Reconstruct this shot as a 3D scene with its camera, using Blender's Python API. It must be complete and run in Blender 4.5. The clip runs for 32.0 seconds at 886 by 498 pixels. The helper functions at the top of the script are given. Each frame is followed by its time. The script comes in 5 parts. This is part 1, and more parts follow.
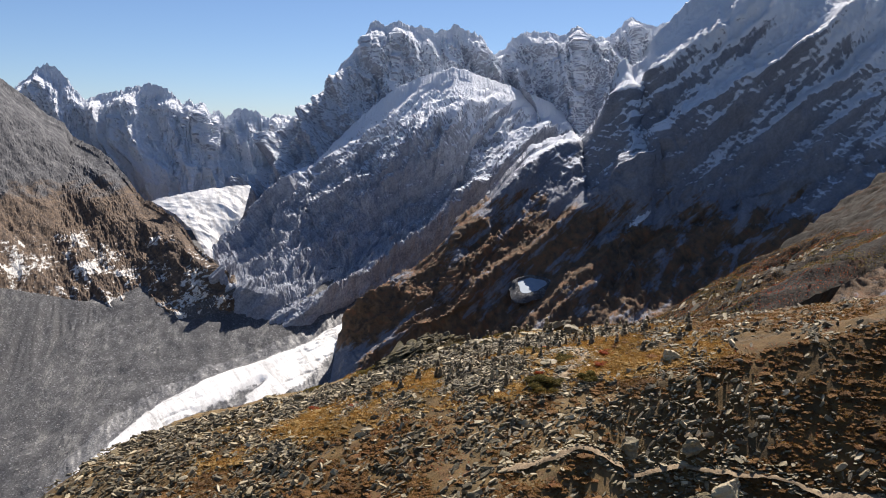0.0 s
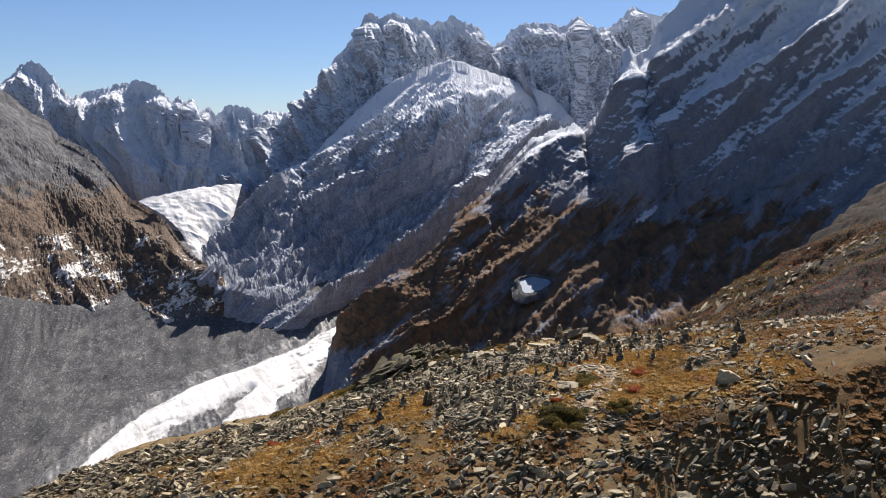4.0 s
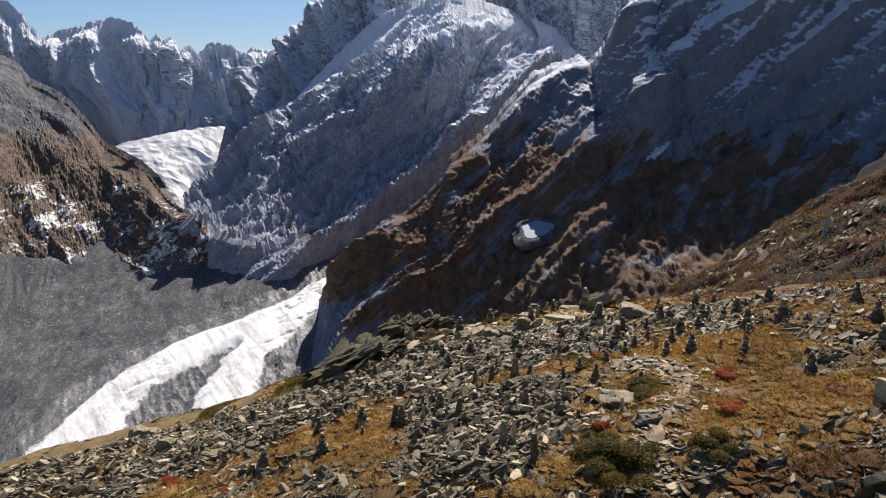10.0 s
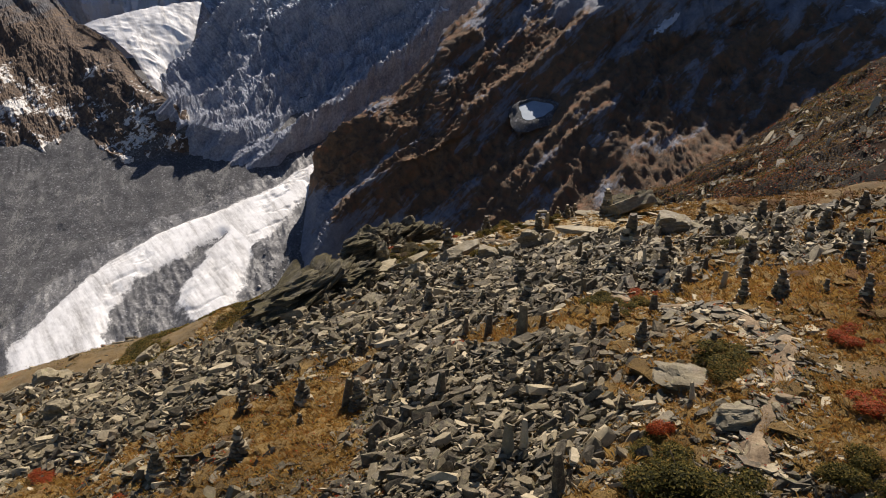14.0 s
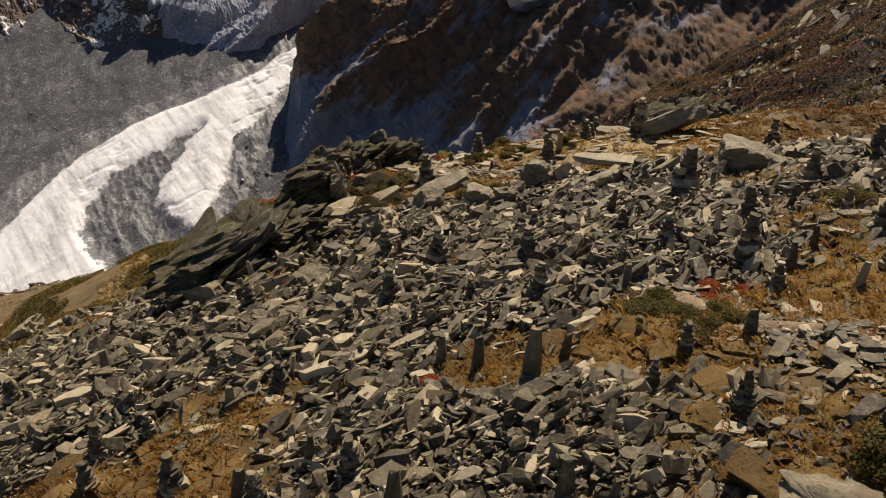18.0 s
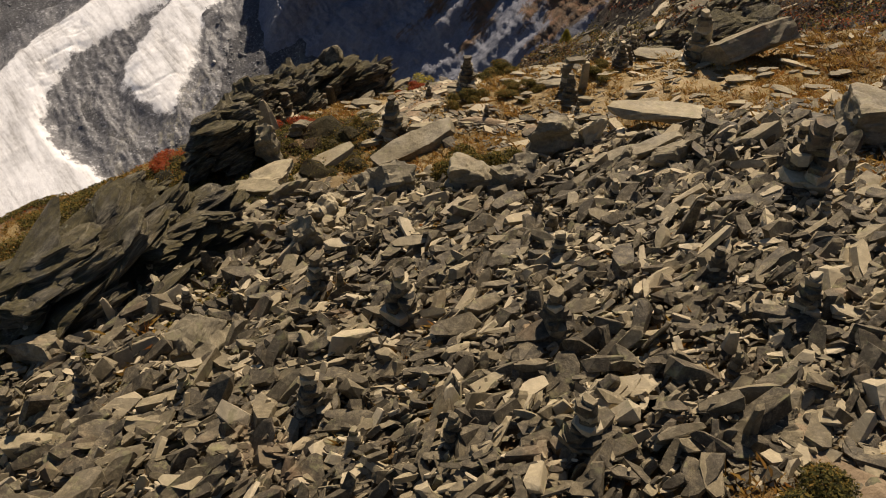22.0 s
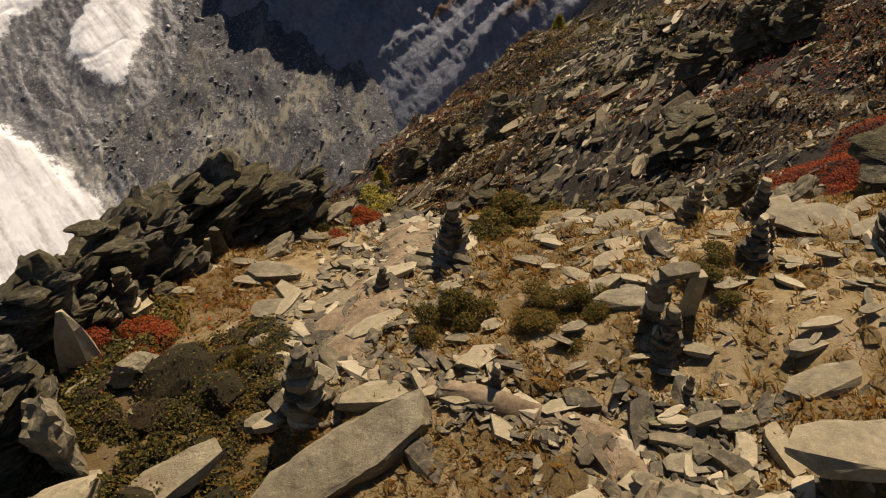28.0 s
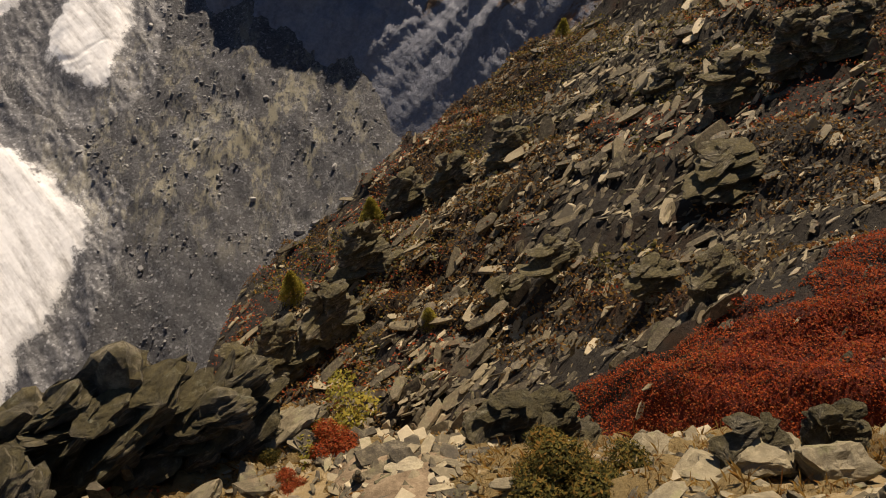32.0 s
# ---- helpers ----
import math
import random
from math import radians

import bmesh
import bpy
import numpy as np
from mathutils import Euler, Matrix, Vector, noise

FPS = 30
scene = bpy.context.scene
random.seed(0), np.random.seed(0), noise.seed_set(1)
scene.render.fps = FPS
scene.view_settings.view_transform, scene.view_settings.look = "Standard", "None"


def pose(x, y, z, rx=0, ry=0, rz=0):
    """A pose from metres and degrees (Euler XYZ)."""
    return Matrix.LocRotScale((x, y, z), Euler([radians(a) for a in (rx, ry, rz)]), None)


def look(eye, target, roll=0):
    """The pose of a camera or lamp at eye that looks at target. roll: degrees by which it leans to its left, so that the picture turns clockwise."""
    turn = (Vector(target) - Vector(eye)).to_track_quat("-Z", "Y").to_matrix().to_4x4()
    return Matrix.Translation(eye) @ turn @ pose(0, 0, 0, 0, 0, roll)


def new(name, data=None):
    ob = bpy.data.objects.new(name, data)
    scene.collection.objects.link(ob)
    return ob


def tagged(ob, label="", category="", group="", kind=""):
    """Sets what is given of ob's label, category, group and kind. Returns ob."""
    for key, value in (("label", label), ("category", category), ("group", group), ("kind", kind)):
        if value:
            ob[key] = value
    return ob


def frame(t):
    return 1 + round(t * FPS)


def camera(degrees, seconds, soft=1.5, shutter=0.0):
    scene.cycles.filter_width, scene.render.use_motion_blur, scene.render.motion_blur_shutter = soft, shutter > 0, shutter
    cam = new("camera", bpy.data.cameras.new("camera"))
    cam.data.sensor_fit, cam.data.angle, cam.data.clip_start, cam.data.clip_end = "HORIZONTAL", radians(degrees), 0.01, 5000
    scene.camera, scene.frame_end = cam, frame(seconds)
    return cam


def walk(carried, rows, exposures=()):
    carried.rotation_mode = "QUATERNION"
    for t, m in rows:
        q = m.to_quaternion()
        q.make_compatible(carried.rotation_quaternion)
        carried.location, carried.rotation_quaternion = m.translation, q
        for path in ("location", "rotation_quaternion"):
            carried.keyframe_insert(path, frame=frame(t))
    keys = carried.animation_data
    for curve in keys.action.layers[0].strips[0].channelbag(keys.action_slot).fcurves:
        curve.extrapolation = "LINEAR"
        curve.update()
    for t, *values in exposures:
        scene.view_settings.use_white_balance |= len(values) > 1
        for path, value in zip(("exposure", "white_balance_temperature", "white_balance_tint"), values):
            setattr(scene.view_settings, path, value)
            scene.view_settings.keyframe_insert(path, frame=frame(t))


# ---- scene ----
cam = camera(58, 32.0, 1.0)
PATH = [  # seconds, eye, target, roll
    (0, 1.357, 3.605, 8.099, 1.271, 23.414, 5.342, 1.39),
    (0.5, 1.337, 4.743, 7.904, 1.260, 24.552, 5.152, 1.31),
    (1, 1.358, 5.905, 7.716, 1.288, 25.714, 4.961, 1.24),
    (2, 1.448, 8.270, 7.327, 1.378, 28.079, 4.568, 1.09),
    (3, 1.583, 10.615, 6.961, 1.512, 30.422, 4.190, 0.95),
    (3.5, 1.703, 11.777, 6.756, 1.626, 31.585, 3.991, 0.89),
    (5.5, 1.990, 16.240, 5.994, 1.892, 36.044, 3.209, 0.58),
    (6, 2.055, 17.301, 5.820, 1.950, 37.105, 3.035, 0.50),
    (7, 2.161, 19.430, 5.503, 2.053, 39.235, 2.718, 0.39),
    (8, 2.259, 21.555, 5.199, 2.151, 41.343, 2.294, 0.30),
    (9, 2.363, 23.658, 4.875, 2.269, 43.363, 1.454, 0.14),
    (10, 2.460, 25.800, 4.500, 2.401, 45.366, 0.359, -0.03),
    (11, 2.567, 27.900, 4.147, 2.535, 47.297, -0.727, -0.16),
    (12, 2.676, 29.896, 3.820, 2.665, 49.106, -1.745, -0.31),
    (13, 2.788, 31.819, 3.502, 2.801, 50.816, -2.751, -0.45),
    (14, 2.890, 33.727, 3.167, 2.929, 52.478, -3.790, -0.54),
    (14.5, 2.954, 34.682, 2.987, 3.004, 53.305, -4.305, -0.61),
    (16.5, 3.234, 38.290, 2.369, 3.318, 56.342, -6.239, -0.81),
    (17, 3.290, 39.180, 2.225, 3.368, 57.065, -6.726, -0.82),
    (18, 3.405, 40.883, 1.889, 3.522, 58.429, -7.709, -0.78),
    (19, 3.479, 42.514, 1.534, 3.632, 59.683, -8.724, -0.63),
    (20, 3.537, 44.105, 1.246, 3.748, 60.849, -9.690, -0.49),
    (21, 3.652, 45.666, 0.940, 3.899, 61.969, -10.643, -0.60),
    (22, 3.744, 47.256, 0.643, 4.086, 63.106, -11.550, -0.63),
    (23, 3.822, 48.774, 0.384, 4.243, 64.360, -12.142, -0.23),
    (24, 3.865, 50.282, 0.140, 4.406, 65.593, -12.715, 0.03),
    (25, 3.910, 51.756, -0.056, 4.576, 66.961, -13.032, 0.16),
    (26, 3.981, 53.218, -0.260, 4.757, 68.372, -13.288, 0.27),
    (26.5, 4.032, 53.911, -0.355, 4.846, 69.044, -13.406, 0.37),
    (28.5, 4.101, 56.161, -0.877, 5.060, 71.246, -13.973, 0.47),
    (29, 4.141, 56.717, -0.974, 5.117, 71.770, -14.106, 0.39),
    (30, 4.206, 57.830, -1.169, 5.193, 72.823, -14.369, 0.11),
    (31, 4.269, 58.948, -1.348, 5.251, 73.884, -14.613, -0.20),
    (32, 4.281, 60.017, -1.465, 5.272, 74.879, -14.812, -0.54),
]
walk(cam, [(r[0], look(r[1:4], r[4:7], r[7])) for r in PATH], exposures=[(0, 0.78, 5900, 14), (10, 0.62, 5800, 14), (17, 0.25, 6400, 15), (32, 0.25, 6850, 15)])


# ---- light ----
SUN_AZ, SUN_EL = radians(22), radians(51)
sun_way = Vector((math.sin(SUN_AZ) * math.cos(SUN_EL), math.cos(SUN_AZ) * math.cos(SUN_EL), math.sin(SUN_EL)))
sun_data = bpy.data.lights.new("sun", "SUN")
sun_data.energy, sun_data.angle, sun_data.color = 5.0, radians(0.5), (1.0, 0.89, 0.73)
sun = new("sun", sun_data)
sun.matrix_world = look(sun_way * 400, (0, 0, 0))
world = bpy.data.worlds.new("world")
scene.world = world
world.use_nodes = True
wn = world.node_tree.nodes
sky = wn.new("ShaderNodeTexSky")
sky.sky_type, sky.sun_disc = "NISHITA", False
sky.sun_elevation, sky.sun_rotation = SUN_EL, SUN_AZ
sky.altitude, sky.air_density, sky.dust_density, sky.ozone_density = 1900, 1.0, 1.0, 3.8
wn["Background"].inputs["Strength"].default_value = 0.054
world.node_tree.links.new(sky.outputs[0], wn["Background"].inputs["Color"])


# ---- noise on arrays ----
def lattice(ix, iy, seed):
    h = (ix.astype(np.int64) * 374761393 + iy.astype(np.int64) * 668265263 + seed * 974711) & 0x7FFFFFFF
    h = ((h ^ (h >> 13)) * 1274126177) & 0x7FFFFFFF
    return ((h ^ (h >> 16)) & 0xFFFF) / 65535.0


def grain(x, y, seed=0):
    """Smooth noise between -1 and 1."""
    ix, iy = np.floor(x), np.floor(y)
    fx, fy = x - ix, y - iy
    fx, fy = fx * fx * (3 - 2 * fx), fy * fy * (3 - 2 * fy)
    a, b = lattice(ix, iy, seed), lattice(ix + 1, iy, seed)
    c, d = lattice(ix, iy + 1, seed), lattice(ix + 1, iy + 1, seed)
    return 2 * ((a + (b - a) * fx) * (1 - fy) + (c + (d - c) * fx) * fy) - 1


def fbm(x, y, octaves=5, seed=0):
    total, amp = 0 * x, 0.5
    for k in range(octaves):
        total = total + amp * grain(x * 2 ** k + 17.3 * k, y * 2 ** k - 9.1 * k, seed + k)
        amp *= 0.5
    return total


def ridged(x, y, octaves=5, seed=0):
    total, amp = 0 * x, 0.5
    for k in range(octaves):
        total = total + amp * (1 - 2 * np.abs(grain(x * 2 ** k + 5.7 * k, y * 2 ** k + 3.3 * k, seed + k)))
        amp *= 0.52
    return total


def smooth(a, b, x):
    t = np.clip((x - a) / (b - a), 0, 1)
    return t * t * (3 - 2 * t)


# ---- materials ----
class Nodes:
    """A short hand for building node materials."""

    def __init__(self, name, rough=0.85):
        self.mat = bpy.data.materials.new(name)
        self.mat.use_nodes = True
        self.tree = self.mat.node_tree
        self.bsdf = self.tree.nodes["Principled BSDF"]
        self.bsdf.inputs["Roughness"].default_value = rough
        self.bsdf.inputs["Specular IOR Level"].default_value = 0.3
        self.geo = self.tree.nodes.new("ShaderNodeNewGeometry")
        self.place = self.tree.nodes.new("ShaderNodeTexCoord").outputs["Object"]
        self.pos = self.geo.outputs["Position"]

    def link(self, a, b):
        self.tree.links.new(a, b)

    def scaled(self, source, sx, sy, sz, turn=(0, 0, 0)):
        m = self.tree.nodes.new("ShaderNodeMapping")
        m.inputs["Scale"].default_value = (sx, sy, sz)
        m.inputs["Rotation"].default_value = turn
        self.link(source, m.inputs["Vector"])
        return m.outputs[0]

    def noise(self, scale, detail=6, rough=0.6, source=None):
        n = self.tree.nodes.new("ShaderNodeTexNoise")
        n.inputs["Scale"].default_value, n.inputs["Detail"].default_value, n.inputs["Roughness"].default_value = scale, detail, rough
        self.link(source or self.pos, n.inputs["Vector"])
        return n.outputs[0]

    def cells(self, scale, source=None, feature="F1"):
        n = self.tree.nodes.new("ShaderNodeTexVoronoi")
        n.feature = feature
        n.inputs["Scale"].default_value = scale
        self.link(source or self.pos, n.inputs["Vector"])
        return n

    def ramp(self, value, stops):
        r = self.tree.nodes.new("ShaderNodeValToRGB")
        r.color_ramp.elements[0].position, r.color_ramp.elements[1].position = stops[0][0], stops[-1][0]
        for s in stops[1:-1]:
            r.color_ramp.elements.new(s[0])
        for e, s in zip(r.color_ramp.elements, stops):
            c = s[1]
            e.color = (*c, 1) if isinstance(c, tuple) else (c, c, c, 1)
        self.link(value, r.inputs[0])
        return r.outputs[0]

    def mix(self, a, b, factor):
        m = self.tree.nodes.new("ShaderNodeMix")
        m.data_type = "RGBA"
        for slot, v in ((0, factor), (6, a), (7, b)):
            if isinstance(v, (float, int)):
                m.inputs[slot].default_value = v
            elif isinstance(v, tuple):
                m.inputs[slot].default_value = (*v, 1)
            else:
                self.link(v, m.inputs[slot])
        return m.outputs[2]

    def calc(self, kind, a, b=0.5, c=0.0):
        m = self.tree.nodes.new("ShaderNodeMath")
        m.operation = kind
        for slot, v in enumerate((a, b, c)):
            if isinstance(v, (float, int)):
                m.inputs[slot].default_value = v
            else:
                self.link(v, m.inputs[slot])
        return m.outputs[0]

    def split(self, vector):
        s = self.tree.nodes.new("ShaderNodeSeparateXYZ")
        self.link(vector, s.inputs[0])
        return s.outputs

    def bump(self, height, strength=0.5, distance=0.05):
        b = self.tree.nodes.new("ShaderNodeBump")
        b.inputs["Strength"].default_value, b.inputs["Distance"].default_value = strength, distance
        self.link(height, b.inputs["Height"])
        self.link(b.outputs[0], self.bsdf.inputs["Normal"])

    def done(self, color):
        if isinstance(color, tuple):
            self.bsdf.inputs["Base Color"].default_value = (*color, 1)
        else:
            self.link(color, self.bsdf.inputs["Base Color"])
        return self.mat


def mountain_material(name, dark, light, snow_low, snow_high, snow_bias, grass=0.0, patches=(), stretch=(1.25, 0.45, 0.5), lean=0.0):
    """Granite with fall-line streaks; snow on the flatter ledges, more with height; grass low down."""
    n = Nodes(name, 0.9)
    dip = n.scaled(n.pos, 1, 1, 1, (0, lean, 0))
    streak = n.noise(0.35, 8, 0.7, n.scaled(dip, *stretch))
    fine = n.noise(1.6, 8, 0.75)
    rock = n.mix(n.ramp(streak, [(0.38, dark), (0.62, light)]), n.ramp(fine, [(0.40, dark), (0.62, light)]), 0.55)
    up = n.split(n.geo.outputs["Normal"])[2]
    high = n.split(n.pos)[2]
    level = n.tree.nodes.new("ShaderNodeMapRange")
    level.clamp = False
    level.inputs[1].default_value, level.inputs[2].default_value = snow_low, snow_high
    n.link(high, level.inputs[0])
    fall = n.scaled(dip, *stretch)
    dust = n.calc("ADD", n.calc("MULTIPLY", n.noise(0.75, 10, 0.78, fall), 0.50), n.calc("MULTIPLY", n.noise(2.4, 8, 0.8), 0.26))
    amount = n.calc("ADD", n.calc("MULTIPLY", level.outputs[0], 0.42), n.calc("MULTIPLY", up, 0.48))
    amount = n.calc("ADD", amount, dust)
    amount = n.calc("ADD", amount, n.calc("MULTIPLY", n.noise(0.07, 4, 0.55, fall), 0.45))
    mask = n.ramp(n.calc("SUBTRACT", amount, snow_bias), [(0.47, 0.0), (0.57, 1.0)])
    for (px, py, pz), (rx, ry, rz), lean in patches:
        away = n.tree.nodes.new("ShaderNodeVectorMath")
        away.operation = "SUBTRACT"
        n.link(n.pos, away.inputs[0])
        away.inputs[1].default_value = (px, py, pz)
        turned = n.scaled(away.outputs[0], 1 / rx, 1 / ry, 1 / rz, (0, 0, 0))
        size = n.tree.nodes.new("ShaderNodeVectorMath")
        size.operation = "LENGTH"
        spin = n.tree.nodes.new("ShaderNodeVectorRotate")
        spin.rotation_type = "Y_AXIS"
        spin.inputs["Angle"].default_value = lean
        n.link(away.outputs[0], spin.inputs["Vector"])
        n.link(spin.outputs[0], turned.node.inputs["Vector"])
        n.link(turned, size.inputs[0])
        ragged = n.calc("ADD", size.outputs["Value"], n.calc("MULTIPLY", n.noise(0.9, 5, 0.6), 0.9))
        mask = n.calc("MAXIMUM", mask, n.ramp(ragged, [(0.93, 1.0), (0.99, 0.0)]))
    color = rock
    if grass:
        green = n.ramp(n.noise(0.5, 8, 0.75), [(0.35, (0.075, 0.055, 0.034)), (0.50, (0.185, 0.112, 0.05)), (0.66, (0.29, 0.125, 0.047))])
        band = n.ramp(n.calc("MULTIPLY_ADD", high, 1 / 90, 62 / 90), [(0.05, 0.0), (0.26, 1.0), (0.52, 0.85), (0.72, 0.0)])
        patch = n.calc("ADD", n.noise(0.16, 7, 0.7, n.scaled(dip, 1.7, 0.5, 0.4)), n.calc("MULTIPLY", band, 0.30))
        color = n.mix(color, green, n.ramp(n.calc("ADD", patch, grass - 0.30), [(0.49, 0.0), (0.56, 0.9)]))
    color = n.mix(color, (0.82, 0.84, 0.88), mask)
    n.bump(n.calc("ADD", n.noise(1.1, 10, 0.75), n.calc("MULTIPLY", streak, 0.6)), 0.9, 0.9)
    return n.done(color)


SNOW_PATCHES = [((50.8, 200.4, -10.4), (8.5, 14, 1.6), 0.6), ((72.9, 199.9, 5.1), (5.5, 14, 2.8), 0.7), ((84.1, 198.7, 10.2), (3, 14, 1.7), 0.6)]
# Rock tones paler and bluer than granite, standing in for distance haze.
MAT_BACK = mountain_material("hazed_wall_snow", (0.26, 0.29, 0.36), (0.60, 0.63, 0.70), 34, -46, -0.04)
MAT_MASSIF = mountain_material("hazed_massif", (0.24, 0.26, 0.32), (0.56, 0.58, 0.64), -15, 70, 0.24)
MAT_DOME = mountain_material("hazed_dome_snow", (0.20, 0.215, 0.26), (0.56, 0.58, 0.63), -8, 26, 0.44, 0.0, (), (1.5, 0.6, 0.55), -0.75)
# The bluish rock tones of this flank stand in for haze too.
MAT_RIGHT = mountain_material("dark_flank", (0.19, 0.20, 0.235), (0.33, 0.34, 0.375), 0, 34, 0.50, 0.13, SNOW_PATCHES, (1.6, 0.6, 0.45), -0.8)


def brown_flank_material():
    """Darkest up high, brown heath below, ice-polished slabs near the foot with their sun glint painted pale."""
    n = Nodes("brown_flank", 0.9)
    high = n.split(n.pos)[2]
    dip = n.scaled(n.pos, 1, 1, 1, (0, 0.6, 0))
    rock = n.ramp(n.noise(0.5, 9, 0.72, n.scaled(dip, 1.3, 0.8, 0.6)), [(0.36, (0.045, 0.046, 0.052)), (0.52, (0.105, 0.104, 0.108)), (0.66, (0.20, 0.195, 0.19))])
    heath = n.ramp(n.noise(0.9, 9, 0.75), [(0.36, (0.045, 0.036, 0.028)), (0.5, (0.135, 0.092, 0.06)), (0.64, (0.24, 0.165, 0.10))])
    level = n.calc("ADD", n.calc("MULTIPLY_ADD", high, -0.035, -0.15), n.calc("MULTIPLY", n.noise(0.18, 7, 0.7, n.scaled(dip, 0.7, 0.7, 1.5)), 0.9))
    color = n.mix(rock, heath, n.ramp(level, [(0.60, 0.0), (0.80, 0.85)]))
    low = n.ramp(n.calc("MULTIPLY_ADD", high, 1 / 60, 1.0), [(0.20, 0.0), (0.28, 1.0), (0.60, 0.92), (0.76, 0.0)])
    # Pale noise patches near the foot paint the sun's glint on the slabs.
    bare = n.calc("MULTIPLY", low, n.calc("ADD", n.calc("MULTIPLY", n.noise(0.12, 4, 0.6), 0.55), n.calc("MULTIPLY", n.noise(0.55, 7, 0.7, n.scaled(dip, 1, 1, 1.8)), 0.52)))
    color = n.mix(color, (0.72, 0.69, 0.63), n.ramp(bare, [(0.535, 0.0), (0.565, 1.0)]))
    n.link(n.ramp(bare, [(0.55, 0.9), (0.60, 0.35)]), n.bsdf.inputs["Roughness"])
    n.bump(n.noise(1.1, 10, 0.72), 0.8, 0.5)
    return n.done(color)


MAT_LEFT = brown_flank_material()


def rubble_color(n):
    """Grey rubble: fine grit, pale and dark stones, faint bands along the flow, ochre wash below the cliff."""
    flow = n.scaled(n.pos, 1, 1, 1, (0, 0, radians(-38)))
    color = n.ramp(n.noise(0.22, 8, 0.7, n.scaled(flow, 1.6, 0.25, 0.6)), [(0.34, (0.068, 0.065, 0.066)), (0.52, (0.102, 0.097, 0.097)), (0.68, (0.155, 0.147, 0.140))])
    color = n.mix(color, n.ramp(n.noise(4.5, 12, 0.9), [(0.42, 0.012), (0.60, 0.34)]), 0.42)
    rubble = n.cells(3.4)
    color = n.mix(color, n.ramp(n.split(rubble.outputs["Color"])[0], [(0.0, 0.05), (0.7, 0.13), (0.93, 0.26), (1.0, 0.65)]), 0.38)
    away = n.tree.nodes.new("ShaderNodeVectorMath")
    away.operation = "SUBTRACT"
    n.link(n.pos, away.inputs[0])
    away.inputs[1].default_value = (-21, 161, -66.8)
    far = n.tree.nodes.new("ShaderNodeVectorMath")
    far.operation = "LENGTH"
    n.link(n.scaled(away.outputs[0], 1 / 24, 1 / 18, 0.0, (0, 0, radians(40))), far.inputs[0])
    fan = n.scaled(n.pos, 1.5, 0.55, 1, (0, 0, -0.35))
    around = n.ramp(n.calc("MULTIPLY", far.outputs["Value"], 0.5), [(0.28, 1.0), (0.62, 0.0)])
    dusty = n.calc("ADD", n.calc("MULTIPLY", n.noise(0.20, 5, 0.6, fan), 0.55), n.calc("MULTIPLY", n.noise(0.8, 10, 0.8, fan), 0.45))
    color = n.mix(color, (0.36, 0.33, 0.235), n.calc("MULTIPLY", around, n.ramp(dusty, [(0.51, 0.0), (0.58, 0.9)])))
    rill = n.ramp(n.noise(0.20, 9, 0.8, n.scaled(n.scaled(n.pos, 1, 1, 1, (0, 0, -0.15)), 1.8, 0.4, 1)), [(0.535, 0.0), (0.56, 0.7), (0.585, 0.0)])
    return n.mix(color, (0.42, 0.41, 0.37), n.calc("MULTIPLY", rill, n.ramp(n.noise(0.06, 5, 0.6), [(0.48, 0.0), (0.56, 0.9)])))


def moraine_material():
    n = Nodes("moraine_gravel", 0.95)
    color = rubble_color(n)
    n.bump(n.noise(2.2, 12, 0.9), 1.0, 0.45)
    return n.done(color)


def ice_material():
    """Bright weathered ice with thin dirt bands along the flow; the mesh says where rubble covers it."""
    n = Nodes("glacier_ice", 0.55)
    flow = n.scaled(n.pos, 1, 1, 1, (0, 0, radians(-38)))
    stripe = n.noise(0.55, 8, 0.7, n.scaled(flow, 1.0, 0.09, 0.3))
    grit = n.noise(1.5, 10, 0.8)
    dirt = n.ramp(n.calc("ADD", n.calc("MULTIPLY", stripe, 0.72), n.calc("MULTIPLY", grit, 0.28)), [(0.37, 0.0), (0.45, 0.55), (0.54, 1.0)])
    color = n.mix((0.42, 0.40, 0.37), (0.90, 0.885, 0.85), dirt)
    color = n.mix(color, (0.25, 0.24, 0.22), n.ramp(n.noise(5.0, 10, 0.85), [(0.33, 0.6), (0.42, 0.0)]))
    cover = n.tree.nodes.new("ShaderNodeAttribute")
    cover.attribute_name = "rubble"
    spread = n.calc("ADD", cover.outputs["Fac"], n.calc("MULTIPLY", n.calc("SUBTRACT", n.calc("ADD", n.calc("MULTIPLY", grit, 0.5), n.calc("MULTIPLY", stripe, 0.5)), 0.5), 2.6))
    color = n.mix(color, rubble_color(n), n.ramp(spread, [(0.38, 0.0), (0.62, 1.0)]))
    n.bump(n.calc("ADD", n.noise(1.8, 10, 0.85), n.calc("MULTIPLY", stripe, 1.5)), 0.45, 0.15)
    return n.done(color)


def granite_material():
    n = Nodes("granite_blocks", 0.85)
    color = n.ramp(n.geo.outputs["Random Per Island"], [(0.0, (0.07, 0.068, 0.065)), (0.5, (0.17, 0.165, 0.155)), (0.85, (0.33, 0.315, 0.28)), (1.0, (0.55, 0.52, 0.46))])
    color = n.mix(color, n.ramp(n.noise(6, 8, 0.8), [(0.3, 0.06), (0.7, 0.4)]), 0.3)
    return n.done(color)


MAT_GRANITE = granite_material()


